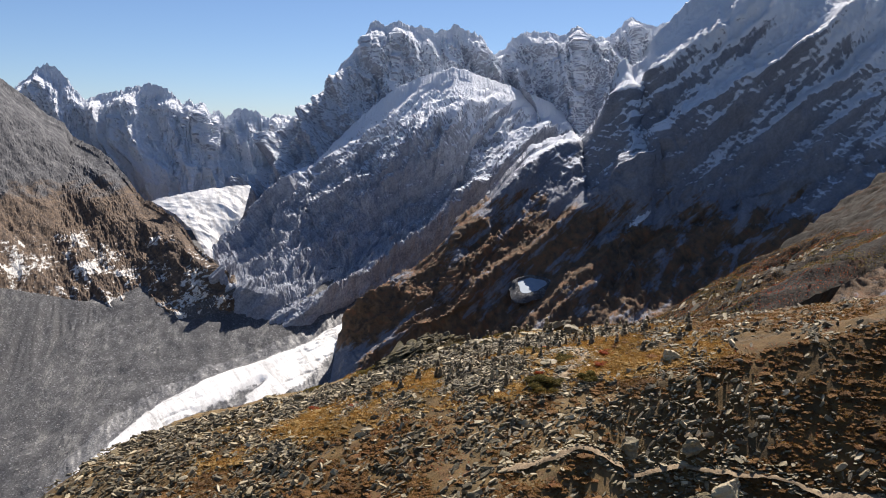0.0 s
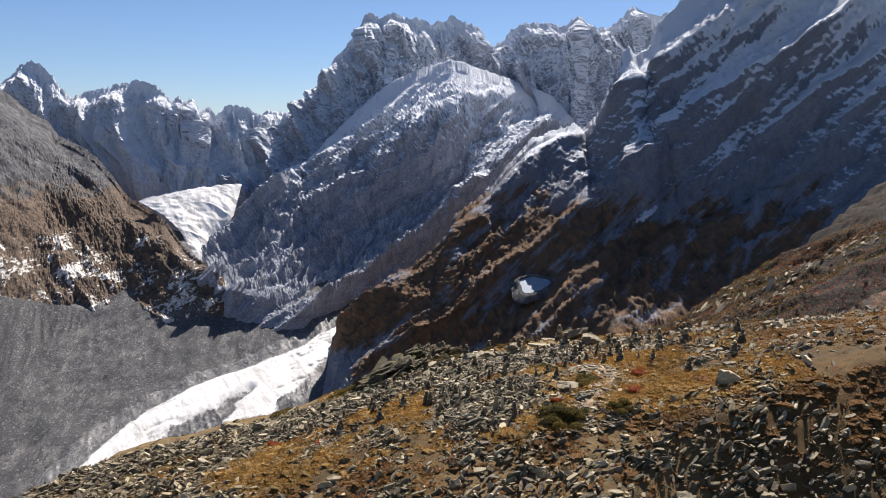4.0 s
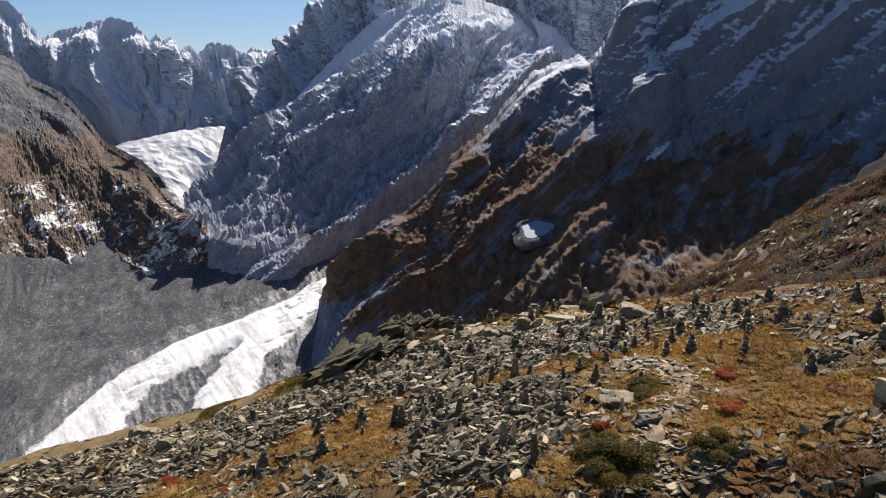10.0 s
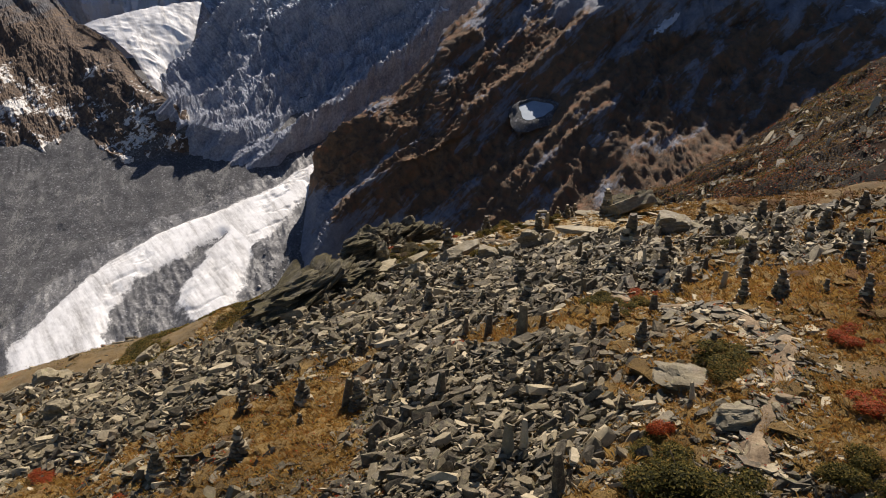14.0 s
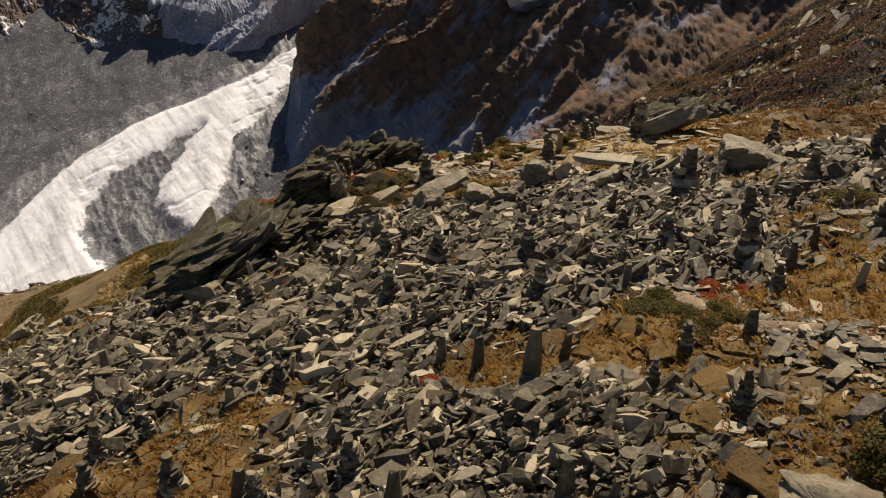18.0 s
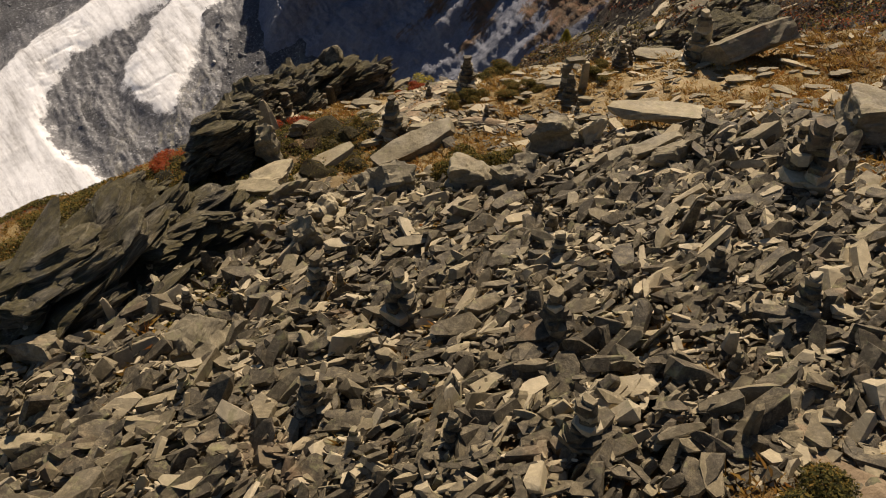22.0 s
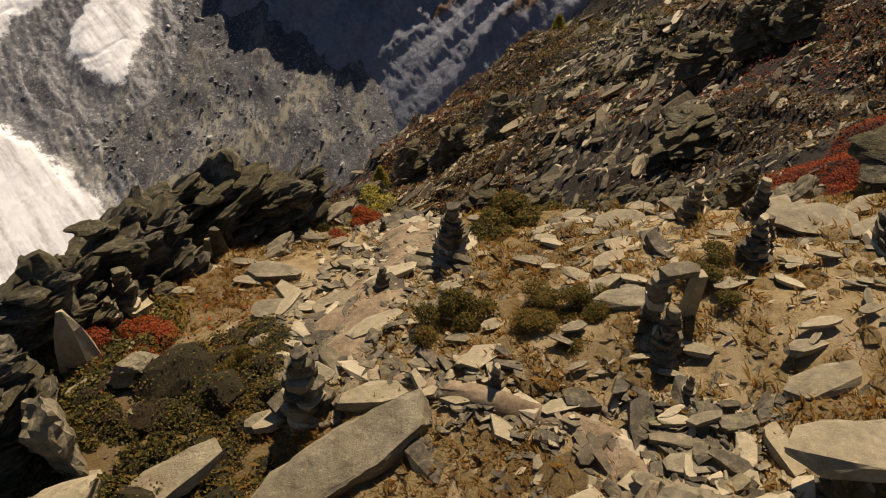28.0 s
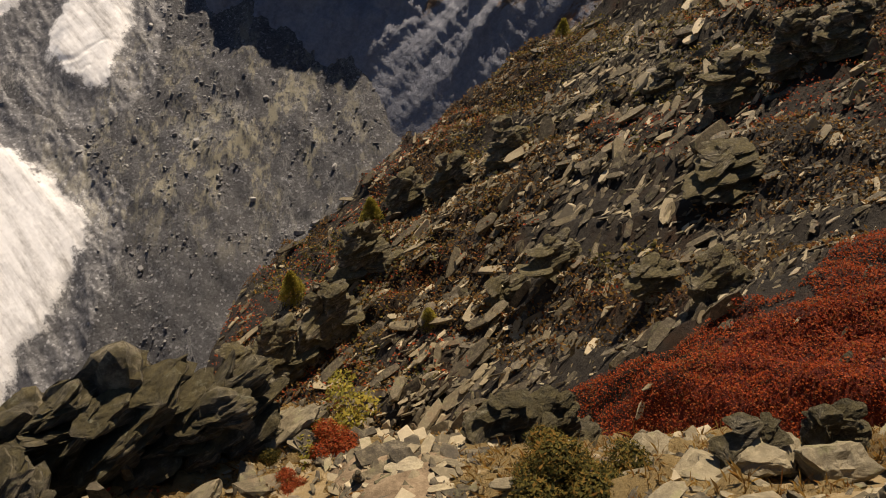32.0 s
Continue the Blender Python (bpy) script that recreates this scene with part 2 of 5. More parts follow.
def schist_material(name="grey_green_schist", pale=0.0):
    """Micaceous schist: a wide range of tones, satin sheen, lichen and rust."""
    n = Nodes(name, 0.8)
    n.link(n.ramp(n.noise(3.0, 7, 0.7), [(0.38, 0.52), (0.60, 0.85)]), n.bsdf.inputs["Roughness"])
    oi = n.tree.nodes.new("ShaderNodeObjectInfo").outputs["Random"]
    isle = n.geo.outputs["Random Per Island"]
    tone = n.calc("FRACT", n.calc("ADD", oi, isle))
    color = n.ramp(tone, [(0.0, (0.035, 0.027, 0.016)), (0.44, (0.070, 0.056, 0.034)), (0.68, (0.20, 0.160, 0.088)), (0.84, (0.50, 0.405, 0.235)), (1.0, (0.78, 0.65, 0.42))])
    color = n.mix(color, n.ramp(n.noise(2.4, 8, 0.75, n.scaled(n.place, 1, 1, 3)), [(0.35, (0.20, 0.165, 0.10)), (0.52, (0.43, 0.36, 0.215)), (0.66, (0.62, 0.53, 0.335))]), pale)
    color = n.mix(color, n.ramp(n.noise(9, 10, 0.85), [(0.36, (0.022, 0.018, 0.012)), (0.50, (0.13, 0.105, 0.062)), (0.64, (0.46, 0.375, 0.225))]), 0.45 * (1 - 0.5 * pale))
    lichen = n.ramp(n.noise(5.5, 7, 0.7), [(0.56, 0.0), (0.66, 0.55)])
    color = n.mix(color, (0.25, 0.235, 0.105), lichen)
    rust = n.ramp(n.noise(1.1, 5, 0.6), [(0.60, 0.0), (0.72, 0.5)])
    color = n.mix(color, (0.27, 0.17, 0.09), rust)
    n.bump(n.calc("ADD", n.noise(22, 8, 0.75), n.calc("MULTIPLY", n.noise(5, 6, 0.7, n.scaled(n.place, 1, 1, 5)), 1.2)), 0.6, 0.025)
    return n.done(color)


def mossy_shaded_material():
    """Dark weathered schist with moss in its folds and pale lichen spots; on the slope crags the dark tone stands in
    for shade.
    """
    n = Nodes("mossy_shaded_schist", 0.9)
    color = n.ramp(n.noise(2.2, 9, 0.75, n.scaled(n.place, 1, 1, 3)), [(0.36, (0.03, 0.026, 0.019)), (0.50, (0.13, 0.112, 0.075)), (0.64, (0.40, 0.34, 0.22))])
    up = n.split(n.geo.outputs["Normal"])[2]
    moss = n.ramp(n.calc("ADD", n.calc("MULTIPLY", up, 0.25), n.noise(1.6, 7, 0.7)), [(0.60, 0.0), (0.74, 0.8)])
    color = n.mix(color, n.ramp(n.noise(9, 6, 0.7), [(0.35, (0.05, 0.042, 0.018)), (0.65, (0.15, 0.12, 0.045))]), moss)
    color = n.mix(color, (0.30, 0.29, 0.19), n.ramp(n.noise(7, 7, 0.7), [(0.60, 0.0), (0.68, 0.6)]))
    n.bump(n.calc("ADD", n.noise(14, 9, 0.8), n.noise(3.5, 6, 0.7, n.scaled(n.place, 1, 1, 4))), 1.0, 0.06)
    return n.done(color)


def turf_material():
    n = Nodes("autumn_turf", 0.95)
    color = n.ramp(n.noise(0.55, 8, 0.72), [(0.32, (0.022, 0.016, 0.008)), (0.44, (0.048, 0.027, 0.009)), (0.55, (0.12, 0.066, 0.016)), (0.63, (0.08, 0.030, 0.009)), (0.72, (0.04, 0.034, 0.013))])
    color = n.mix(color, (0.17, 0.055, 0.025), n.ramp(n.noise(0.9, 7, 0.75), [(0.58, 0.0), (0.68, 0.8)]))
    color = n.mix(color, n.ramp(n.noise(2.0, 8, 0.8), [(0.38, (0.28, 0.19, 0.08)), (0.52, (0.50, 0.37, 0.18)), (0.64, (0.60, 0.47, 0.29))]), n.calc("MULTIPLY", n.ramp(n.noise(1.3, 9, 0.8), [(0.30, 0.0), (0.42, 0.92)]), n.calc("MULTIPLY", n.ramp(n.calc("MULTIPLY", n.split(n.pos)[1], 0.01), [(0.55, 0.22), (0.60, 1.0)]), n.ramp(n.calc("MULTIPLY", n.split(n.pos)[0], 0.05), [(0.06, 0.3), (0.14, 1.0), (0.52, 1.0), (0.68, 0.15)]))))
    color = n.mix(color, n.ramp(n.noise(14, 9, 0.85), [(0.3, (0.02, 0.015, 0.01)), (0.75, (0.30, 0.21, 0.09))]), 0.28)
    n.bump(n.noise(6, 10, 0.85), 0.8, 0.07)
    return n.done(color)


def soil_material():
    n = Nodes("trodden_soil", 0.95)
    color = n.ramp(n.noise(3.0, 9, 0.8), [(0.34, (0.12, 0.082, 0.046)), (0.5, (0.27, 0.195, 0.115)), (0.68, (0.45, 0.345, 0.215))])
    n.bump(n.noise(12, 9, 0.8), 0.8, 0.04)
    return n.done(color)


MAT_SOIL = soil_material()


def slope_material():
    n = Nodes("scree_and_turf", 0.95)
    grassy = n.ramp(n.noise(0.5, 7, 0.7), [(0.32, (0.010, 0.008, 0.005)), (0.5, (0.028, 0.018, 0.008)), (0.66, (0.065, 0.028, 0.010))])
    stony = n.ramp(n.noise(2.6, 9, 0.8), [(0.3, (0.014, 0.012, 0.009)), (0.7, (0.075, 0.062, 0.045))])
    color = n.mix(grassy, stony, n.ramp(n.noise(0.22, 6, 0.7, n.scaled(n.pos, 1, 0.6, 1)), [(0.42, 0.0), (0.54, 1.0)]))
    x, y, z = n.split(n.pos)
    near = n.calc("ADD", n.calc("MULTIPLY", y, -1.0), n.calc("MULTIPLY", x, 0.12))
    red = n.ramp(n.calc("ADD", n.calc("MULTIPLY", n.calc("ADD", near, 72.0), 0.12), n.calc("MULTIPLY", n.noise(0.5, 5, 0.6), 0.5)), [(0.5, 0.0), (0.62, 1.0)])
    scarlet = n.ramp(n.noise(1.4, 7, 0.75), [(0.3, (0.03, 0.02, 0.009)), (0.45, (0.12, 0.018, 0.008)), (0.7, (0.22, 0.04, 0.012))])
    red = n.calc("MULTIPLY", red, n.ramp(n.calc("ADD", n.calc("MULTIPLY", x, 0.02), n.calc("MULTIPLY", n.noise(0.5, 4, 0.6), 0.1)), [(0.37, 1.0), (0.43, 0.0)]))
    color = n.mix(color, scarlet, red)
    n.bump(n.noise(3, 10, 0.8), 1.0, 0.25)
    return n.done(color)


MAT_SLOPE = slope_material()
MAT_SLAB = schist_material("pale_schist", 0.6)
MAT_BOULDER = schist_material("lichen_grown_schist", 0.55)
MAT_MOSSY_SHADED = mossy_shaded_material()
MAT_MORAINE, MAT_ICE, MAT_SCHIST, MAT_TURF = moraine_material(), ice_material(), schist_material(), turf_material()


# ---- mesh helpers ----
def mesh_of(name, verts, faces, material, shade=True):
    me = bpy.data.meshes.new(name)
    verts, faces = np.asarray(verts, dtype=np.float32), np.asarray(faces, dtype=np.int32)
    k = faces.shape[1]
    me.vertices.add(len(verts))
    me.vertices.foreach_set("co", verts.ravel())
    me.loops.add(faces.size)
    me.loops.foreach_set("vertex_index", faces.ravel())
    me.polygons.add(len(faces))
    me.polygons.foreach_set("loop_start", np.arange(0, faces.size, k, dtype=np.int32))
    me.polygons.foreach_set("use_smooth", np.full(len(faces), shade))
    me.update(calc_edges=True)
    me.validate()
    me.materials.append(material)
    return me


def grid_faces(nu, nv):
    i = np.arange(nu - 1)[:, None] * nv + np.arange(nv - 1)[None, :]
    return np.stack([i, i + nv, i + nv + 1, i + 1], -1).reshape(-1, 4)


def resample(curve, n):
    c = np.array(curve, dtype=float)
    s = np.concatenate([[0], np.cumsum(np.linalg.norm(np.diff(c, axis=0), axis=1))])
    q = np.linspace(0, s[-1], n)
    return np.stack([np.interp(q, s, c[:, j]) for j in range(3)], -1)


def by_x(curve, top):
    """A curve resampled so that its points stand under those of another, by x."""
    c = np.array(curve, dtype=float)
    return np.stack([top[:, 0], np.interp(top[:, 0], c[:, 0], c[:, 1]), np.interp(top[:, 0], c[:, 0], c[:, 2])], -1)


def flank(name, rows, nv, material, relief, spur=0.09, jag=0.5, seed=1, label="", category="mountain", diagonal=0.35, tuck=0.0, ribs=0.0, rib=0.12, calm=None, fine=1.0, settle=0.86, shade=False):
    """A mountain: the crest row, the rows below it and a far side, joined by a sheet with spurs and gullies."""
    crest = rows[0]
    nu = len(crest)
    back = crest + np.array([0, 22, -30.0])
    stack = [back, *rows]
    steps = [6] + [nv] * (len(rows) - 1)
    parts = []
    for a, b, k in zip(stack[:-1], stack[1:], steps):
        w = np.linspace(0, 1, k, endpoint=False)[None, :, None]
        parts.append(a[:, None, :] * (1 - w) + b[:, None, :] * w)
    grid = np.concatenate([*parts, stack[-1][:, None, :]], 1)
    total = grid.shape[1]
    du, dv = np.gradient(grid, axis=0), np.gradient(grid, axis=1)
    normal = np.cross(du, dv)
    normal /= np.linalg.norm(normal, axis=2, keepdims=True) + 1e-9
    normal *= np.where(normal[:, :, 1:2] > 0, -1, 1)
    x, z, y = grid[:, :, 0], grid[:, :, 2], grid[:, :, 1]
    depth = np.concatenate([np.zeros(6), np.linspace(0, 1, total - 6)])[None, :]
    fade = 0.05 + 0.95 * smooth(0, 0.15, depth)
    fade = fade * (1 - 0.92 * smooth(settle, 1.0, depth))
    along = np.linspace(0, 1, nu)[:, None]
    fade = fade * smooth(0, 0.04, along) * smooth(0, 0.04, 1 - along)
    warp = 9 * fbm(x * 0.03, (z + y) * 0.03, 3, seed + 50)
    slant = x + diagonal * (z + y * 0.4) + warp
    other = x - 0.8 * diagonal * (z + y * 0.4) - warp
    d = ridged(slant * spur, (z + y) * spur * 0.20, 3, seed) + 0.22 * fbm(x * spur * 3, (z + y) * spur * 2, 4, seed + 9)
    d = d + 0.34 * ridged((0.2 * x + 0.8 * slant) * spur * 3.1, (z + y) * spur * 0.5, 5, seed + 20) + fine * 0.20 * ridged((x + 0.4 * slant) * spur * 6, (z + y) * spur * 2.4, 5, seed + 26)
    d = d * relief + fine * (0.35 * grain(x * 1.9 + y, z * 1.9, seed + 60) + 0.25 * grain(x * 4.1, z * 4.1 + y, seed + 61))
    d = d + ribs * ridged(slant * rib, (z + y) * rib * 0.12, 4, seed + 70) * smooth(0.25, 0.55, depth)
    if calm:
        fade = fade * (1 - np.exp(-((x - calm[0]) ** 2 + (y - calm[1]) ** 2) / calm[2] ** 2))
    grid = grid + normal * (d * fade)[:, :, None]
    grid[:, :, 2] += jag * (ridged(x * 0.55, y * 0.1, 4, seed + 31) + 0.6 * ridged(x * 1.7, y * 0.1, 3, seed + 33)) * np.where(depth < 0.03, 1, 0.04)
    grid[:, :, 1] += tuck * smooth(0.90, 1.0, along) * smooth(0.02, 0.2, depth)
    ob = new(name, mesh_of(name, grid.reshape(-1, 3), grid_faces(nu, total), material, shade))
    return tagged(ob, label, category, kind="structure")


# ---- far mountains ----
BACK_TOP = [
    (-188.0, 323.1, 9.9), (-176.6, 323.1, 18.5), (-164.2, 323.1, 28.0), (-161.5, 323.1, 30.8), (-158.6, 323.1, 32.7),
    (-154.3, 323.1, 31.9), (-149.3, 323.1, 27.1), (-145.9, 323.1, 22.5), (-142.2, 323.1, 19.4), (-135.7, 323.1, 22.0),
    (-129.2, 323.1, 23.1), (-124.8, 323.1, 24.6), (-117.3, 323.1, 26.0), (-111.6, 323.1, 24.8), (-106.8, 323.1, 21.9),
    (-103.7, 323.1, 18.1), (-101.5, 323.1, 20.2), (-99.0, 323.1, 18.2), (-96.1, 323.1, 19.9), (-93.1, 323.1, 14.8),
    (-89.8, 323.1, 16.6), (-87.5, 323.1, 13.4), (-83.4, 323.1, 16.2), (-79.7, 323.1, 17.5), (-73.7, 323.1, 15.5),
    (-69.5, 323.1, 13.8), (-67.3, 323.1, 15.7), (-60.9, 323.1, 14.3), (-48.0, 323.1, 20.8), (-35.3, 324.2, 23.0)]
BACK_BASE = [
    (-178.8, 302.8, -34.0), (-139.5, 302.8, -31.5), (-110.7, 302.8, -28.1), (-92.3, 302.8, -28.9), (-77.9, 302.8, -26.7),
    (-63.6, 302.8, -26.6), (-33.0, 302.8, -26.2)]
MASSIF_TOP = [
    (-78.2, 316.3, -17.5), (-71.5, 316.3, -3.7), (-64.9, 316.3, 8.9), (-59.5, 316.3, 13.5), (-53.2, 316.3, 17.7),
    (-46.8, 316.3, 24.5), (-40.5, 316.3, 34.4), (-37.7, 316.3, 37.6), (-32.1, 316.3, 43.9), (-29.0, 316.3, 50.6),
    (-26.9, 316.3, 51.0), (-23.4, 316.3, 48.8), (-19.3, 316.3, 51.6), (-16.6, 316.3, 49.7), (-10.4, 316.3, 49.1),
    (-4.3, 316.3, 47.4), (-0.8, 316.3, 48.2), (2.9, 316.3, 50.7), (6.0, 316.3, 48.5), (12.2, 316.3, 46.9),
    (15.4, 316.3, 41.4), (17.5, 316.3, 39.6), (21.6, 316.3, 41.4), (24.6, 316.3, 45.9), (29.7, 316.3, 48.3),
    (37.9, 316.3, 48.4), (41.1, 316.3, 47.4), (45.1, 316.3, 48.0), (49.0, 315.2, 50.7), (52.1, 315.2, 48.5),
    (55.3, 315.2, 46.4), (61.4, 315.2, 47.2), (64.3, 315.2, 50.6), (69.3, 315.2, 54.9), (72.4, 315.2, 52.1),
    (77.6, 315.2, 51.0), (92.7, 315.2, 55.9)]
MASSIF_BASE = [
    (-72.9, 296.0, -20.3), (-61.9, 296.0, -21.8), (-36.0, 296.0, -11.6), (-12.3, 296.0, -11.3), (13.4, 296.0, -11.1),
    (42.8, 296.0, -4.9), (89.5, 296.0, 3.4)]
DOME_TOP = [
    (-82.7, 278.1, -38.2), (-75.6, 280.4, -29.9), (-72.3, 282.6, -25.4), (-63.0, 284.8, -12.1), (-53.8, 287.1, -5.1),
    (-46.4, 288.2, -2.6), (-38.8, 289.3, 6.0), (-31.2, 290.5, 13.7), (-21.7, 291.6, 22.3), (-16.1, 292.7, 26.2),
    (-6.5, 293.8, 30.1), (2.1, 293.8, 33.0), (8.8, 292.7, 31.4), (12.7, 294.9, 29.8), (19.7, 298.3, 28.2),
    (31.0, 302.8, 24.8), (43.4, 305.0, 19.6), (56.1, 307.3, 12.0)]
DOME_BASE = [
    (-67.0, 229.6, -31.1), (-59.9, 225.9, -33.9), (-52.2, 225.0, -36.7), (-41.5, 224.0, -39.0), (-32.5, 224.0, -41.0),
    (-22.2, 225.9, -42.0), (-11.8, 229.6, -42.7), (3.6, 231.4, -42.9), (19.4, 235.1, -40.4), (32.1, 237.0, -37.4),
    (45.0, 238.8, -34.3)]
RIGHT_TOP = [
    (-26.7, 209.7, -44.1), (-24.6, 209.7, -41.9), (-19.0, 210.5, -35.6), (-12.1, 211.4, -28.5), (-5.1, 212.3, -25.0),
    (1.8, 213.5, -18.7), (3.9, 215.1, -13.5), (13.4, 224.6, -6.7), (17.3, 228.8, -1.8), (24.6, 236.6, 5.7),
    (31.9, 240.4, 9.2), (37.3, 240.5, 10.7), (39.8, 240.5, 8.8), (43.5, 240.5, 13.6), (46.3, 240.5, 20.4),
    (49.8, 240.5, 30.2), (51.7, 240.5, 31.6), (53.7, 240.5, 29.6), (57.8, 240.5, 32.6), (59.6, 240.5, 38.6),
    (63.8, 240.5, 42.6), (69.5, 240.5, 49.0), (80.8, 239.5, 56.2), (99.3, 237.6, 58.7), (122.4, 232.7, 50.8),
    (140.4, 218.1, 32.1)]
LEFT_TOP = [
    (-169.4, 276.5, 40.2), (-159.9, 289.1, 27.3), (-152.6, 295.5, 19.3), (-150.2, 298.0, 17.0), (-146.9, 300.5, 12.8),
    (-142.3, 303.0, 10.2), (-139.2, 304.3, 5.0), (-128.6, 296.3, 2.0), (-119.2, 288.3, -1.5), (-110.3, 280.1, -7.7),
    (-101.7, 271.9, -14.4), (-93.2, 263.6, -16.5), (-81.9, 251.1, -20.2), (-73.7, 240.8, -26.2), (-66.7, 233.6, -29.1),
    (-61.1, 232.7, -34.4), (-57.8, 231.7, -38.0)]
LEFT_FOOT = [
    (-128.0, 197.8, -31.4), (-117.5, 210.5, -36.7), (-112.4, 216.3, -39.0), (-106.9, 222.2, -41.5), (-99.0, 224.2, -43.4),
    (-86.2, 222.3, -46.2), (-75.5, 221.8, -45.3), (-66.7, 222.7, -42.0), (-59.8, 225.0, -39.1), (-56.5, 226.8, -37.3)]
ICE_LEFT = [
    (-93.2, 259.4, -13.4), (-84.2, 255.5, -17.2), (-79.1, 251.5, -21.0), (-76.2, 248.6, -24.8), (-69.9, 243.7, -30.2)]
ICE_RIGHT = [
    (-65.5, 274.1, -8.4), (-65.4, 268.0, -13.7), (-66.1, 261.9, -19.4), (-69.0, 256.8, -25.3), (-71.4, 251.7, -32.0)]
RIGHT_MIDDLE = [
    (-31, 205, -50), (-27, 200, -50), (-17, 196, -46), (0, 196, -40), (16, 197, -31.5), (36, 198, -22.5),
    (60, 202, -14), (75, 205, -8), (100, 204, 2), (130, 196, 8)]
RIGHT_FOOT = [
    (-34.5, 176, -64), (-27, 171, -66), (-13, 170, -67), (0, 161, -69), (15, 148, -68), (40, 128, -62),
    (70, 122, -52), (130, 118, -36)]
GLACIER_EDGE = [
    (-26.2, 217.9), (-35.7, 209.1), (-44.6, 202.5), (-55.4, 196.4), (-64.7, 187.4), (-69.6, 180.2), (-72.7, 172.3), (-75.8, 164.0), (-73.5, 154.7),
    (-68.3, 143.5), (-60, 128), (-48, 122), (-41.9, 134.1), (-38.5, 143.9), (-38.6, 148.8), (-42.4, 151.0), (-45.4, 154.6), (-49.5, 158.3), (-54.8, 161.8), (-60.0, 167.8),
    (-60.4, 172.7), (-57.9, 178.3), (-54.0, 183.6), (-48.3, 189.0), (-43.8, 193.7), (-46.0, 188.3), (-47.8, 181.4), (-48.8, 175.6), (-45.8, 170.9),
    (-40.2, 167.7), (-38.4, 169.6), (-37.0, 175.3), (-37.0, 182.5), (-35.9, 188.1), (-33.0, 194.6), (-29.9, 199.1), (-24.0, 210.3)]
BANK_FOOT = [(-118, 165), (-104.4, 177.7), (-96.3, 185.2), (-88, 194.2), (-78, 202.1), (-67.6, 211.8), (-56.3, 222), (-51.4, 226)]
CAIRNS = [
    (8.35, 55.37, 1.0), (8.86, 53.47, 0.59), (8.34, 51.98, 0.66), (3.41, 54.04, 0.73), (2.57, 52.57, 0.61), (3.91, 51.76, 0.42),
    (4.99, 51.56, 0.61), (7.28, 52.81, 0.56), (4.98, 53.09, 0.63), (6.71, 53.6, 0.48), (5.97, 53.03, 0.31),
    (3.02, 51.99, 0.33), (6.64, 49.46, 0.38), (6.05, 48.78, 0.37), (6.15, 49.97, 0.23), (1.92, 51.93, 0.4), (-0.17, 51.18, 0.38),
    (-2.08, 53.32, 0.43), (6.2, 55.18, 0.27), (0.32, 58.22, 0.4)]
CAIRNS += [
    (8.56, 56.1, 0.64), (10.62, 54.99, 0.61), (12.15, 55.65, 0.71), (12.12, 50.34, 0.77), (13.5, 50.93, 0.79), (9.24, 49.15, 0.46),
    (9.94, 48.94, 0.59), (-0.07, 48.51, 0.6), (-4.38, 48.74, 0.62), (-4.41, 52.5, 0.65), (-2.79, 47.1, 0.62), (6.9, 48.09, 0.44),
    (-2.95, 49.46, 0.42), (10.7, 48.62, 0.32), (14.2, 46.3, 0.6), (11.3, 52.6, 0.5), (9.9, 57.4, 0.5), (11.8, 59.6, 0.6), (16.4, 52.0, 0.7)]
STANDING = [
    (6.69, 54.64, 0.61, 0.16), (8.08, 52.7, 0.59, 0.12), (2.64, 54.89, 0.46, 0.11), (4.15, 50.82, 0.48, 0.09), (4.6, 49.37, 0.74, 0.25),
    (3.42, 50.23, 0.49, 0.18), (1.17, 50.59, 0.39, 0.1), (6.31, 51.41, 0.4, 0.2), (6.44, 52.42, 0.36, 0.18), (5.11, 49.79, 0.46, 0.17),
    (3.65, 55.74, 0.34, 0.12), (0.29, 50.17, 0.31, 0.16), (3.96, 45.07, 0.7, 0.24), (4.23, 45.1, 0.65, 0.17),
    (4.67, 43.94, 0.75, 0.25), (4.72, 47.14, 0.61, 0.22), (2.85, 47.39, 0.56, 0.25)]
STANDING += [
    (0.92, 47.95, 0.64, 0.23), (-2.57, 52.54, 0.49, 0.23), (0.57, 61.5, 0.75, 0.5), (0.1, 60.77, 0.45, 0.22),
    (1.58, 64.4, 0.28, 0.22), (1.57, 63.93, 0.46, 0.25), (1.44, 63.95, 0.33, 0.22)]
BOULDERS = [
    (5.73, 58.23, 0.92, 0.7), (4.47, 57.31, 0.93, 0.59), (5.22, 57.42, 0.59, 0.44), (3.19, 57.56, 0.77, 0.56), (1.44, 58.26, 0.68, 0.45),
    (0.96, 59.13, 1.0, 0.38), (2.21, 57.38, 0.61, 0.4),
    (2.8, 58.02, 0.54, 0.33), (-1.41, 54.82, 1.14, 0.57), (10.1, 56.48, 1.46, 0.68),
    (10.39, 62.28, 2.3, 0.83), (0.92, 54.0, 1.05, 0.35), (6.38, 58.32, 0.48, 0.5), (4.95, 57.05, 0.5, 0.55), (2.2, 57.1, 0.5, 0.5), (6.6, 57.2, 0.5, 0.32), (7.2, 56.8, 0.66, 0.46), (0.82, 60.1, 0.7, 0.75), (1.3, 61.0, 0.55, 0.3), (2.04, 56.14, 0.6, 0.6), (-2.32, 53.63, 0.53, 0.53), (0.99, 56.99, 1.0, 0.6)]
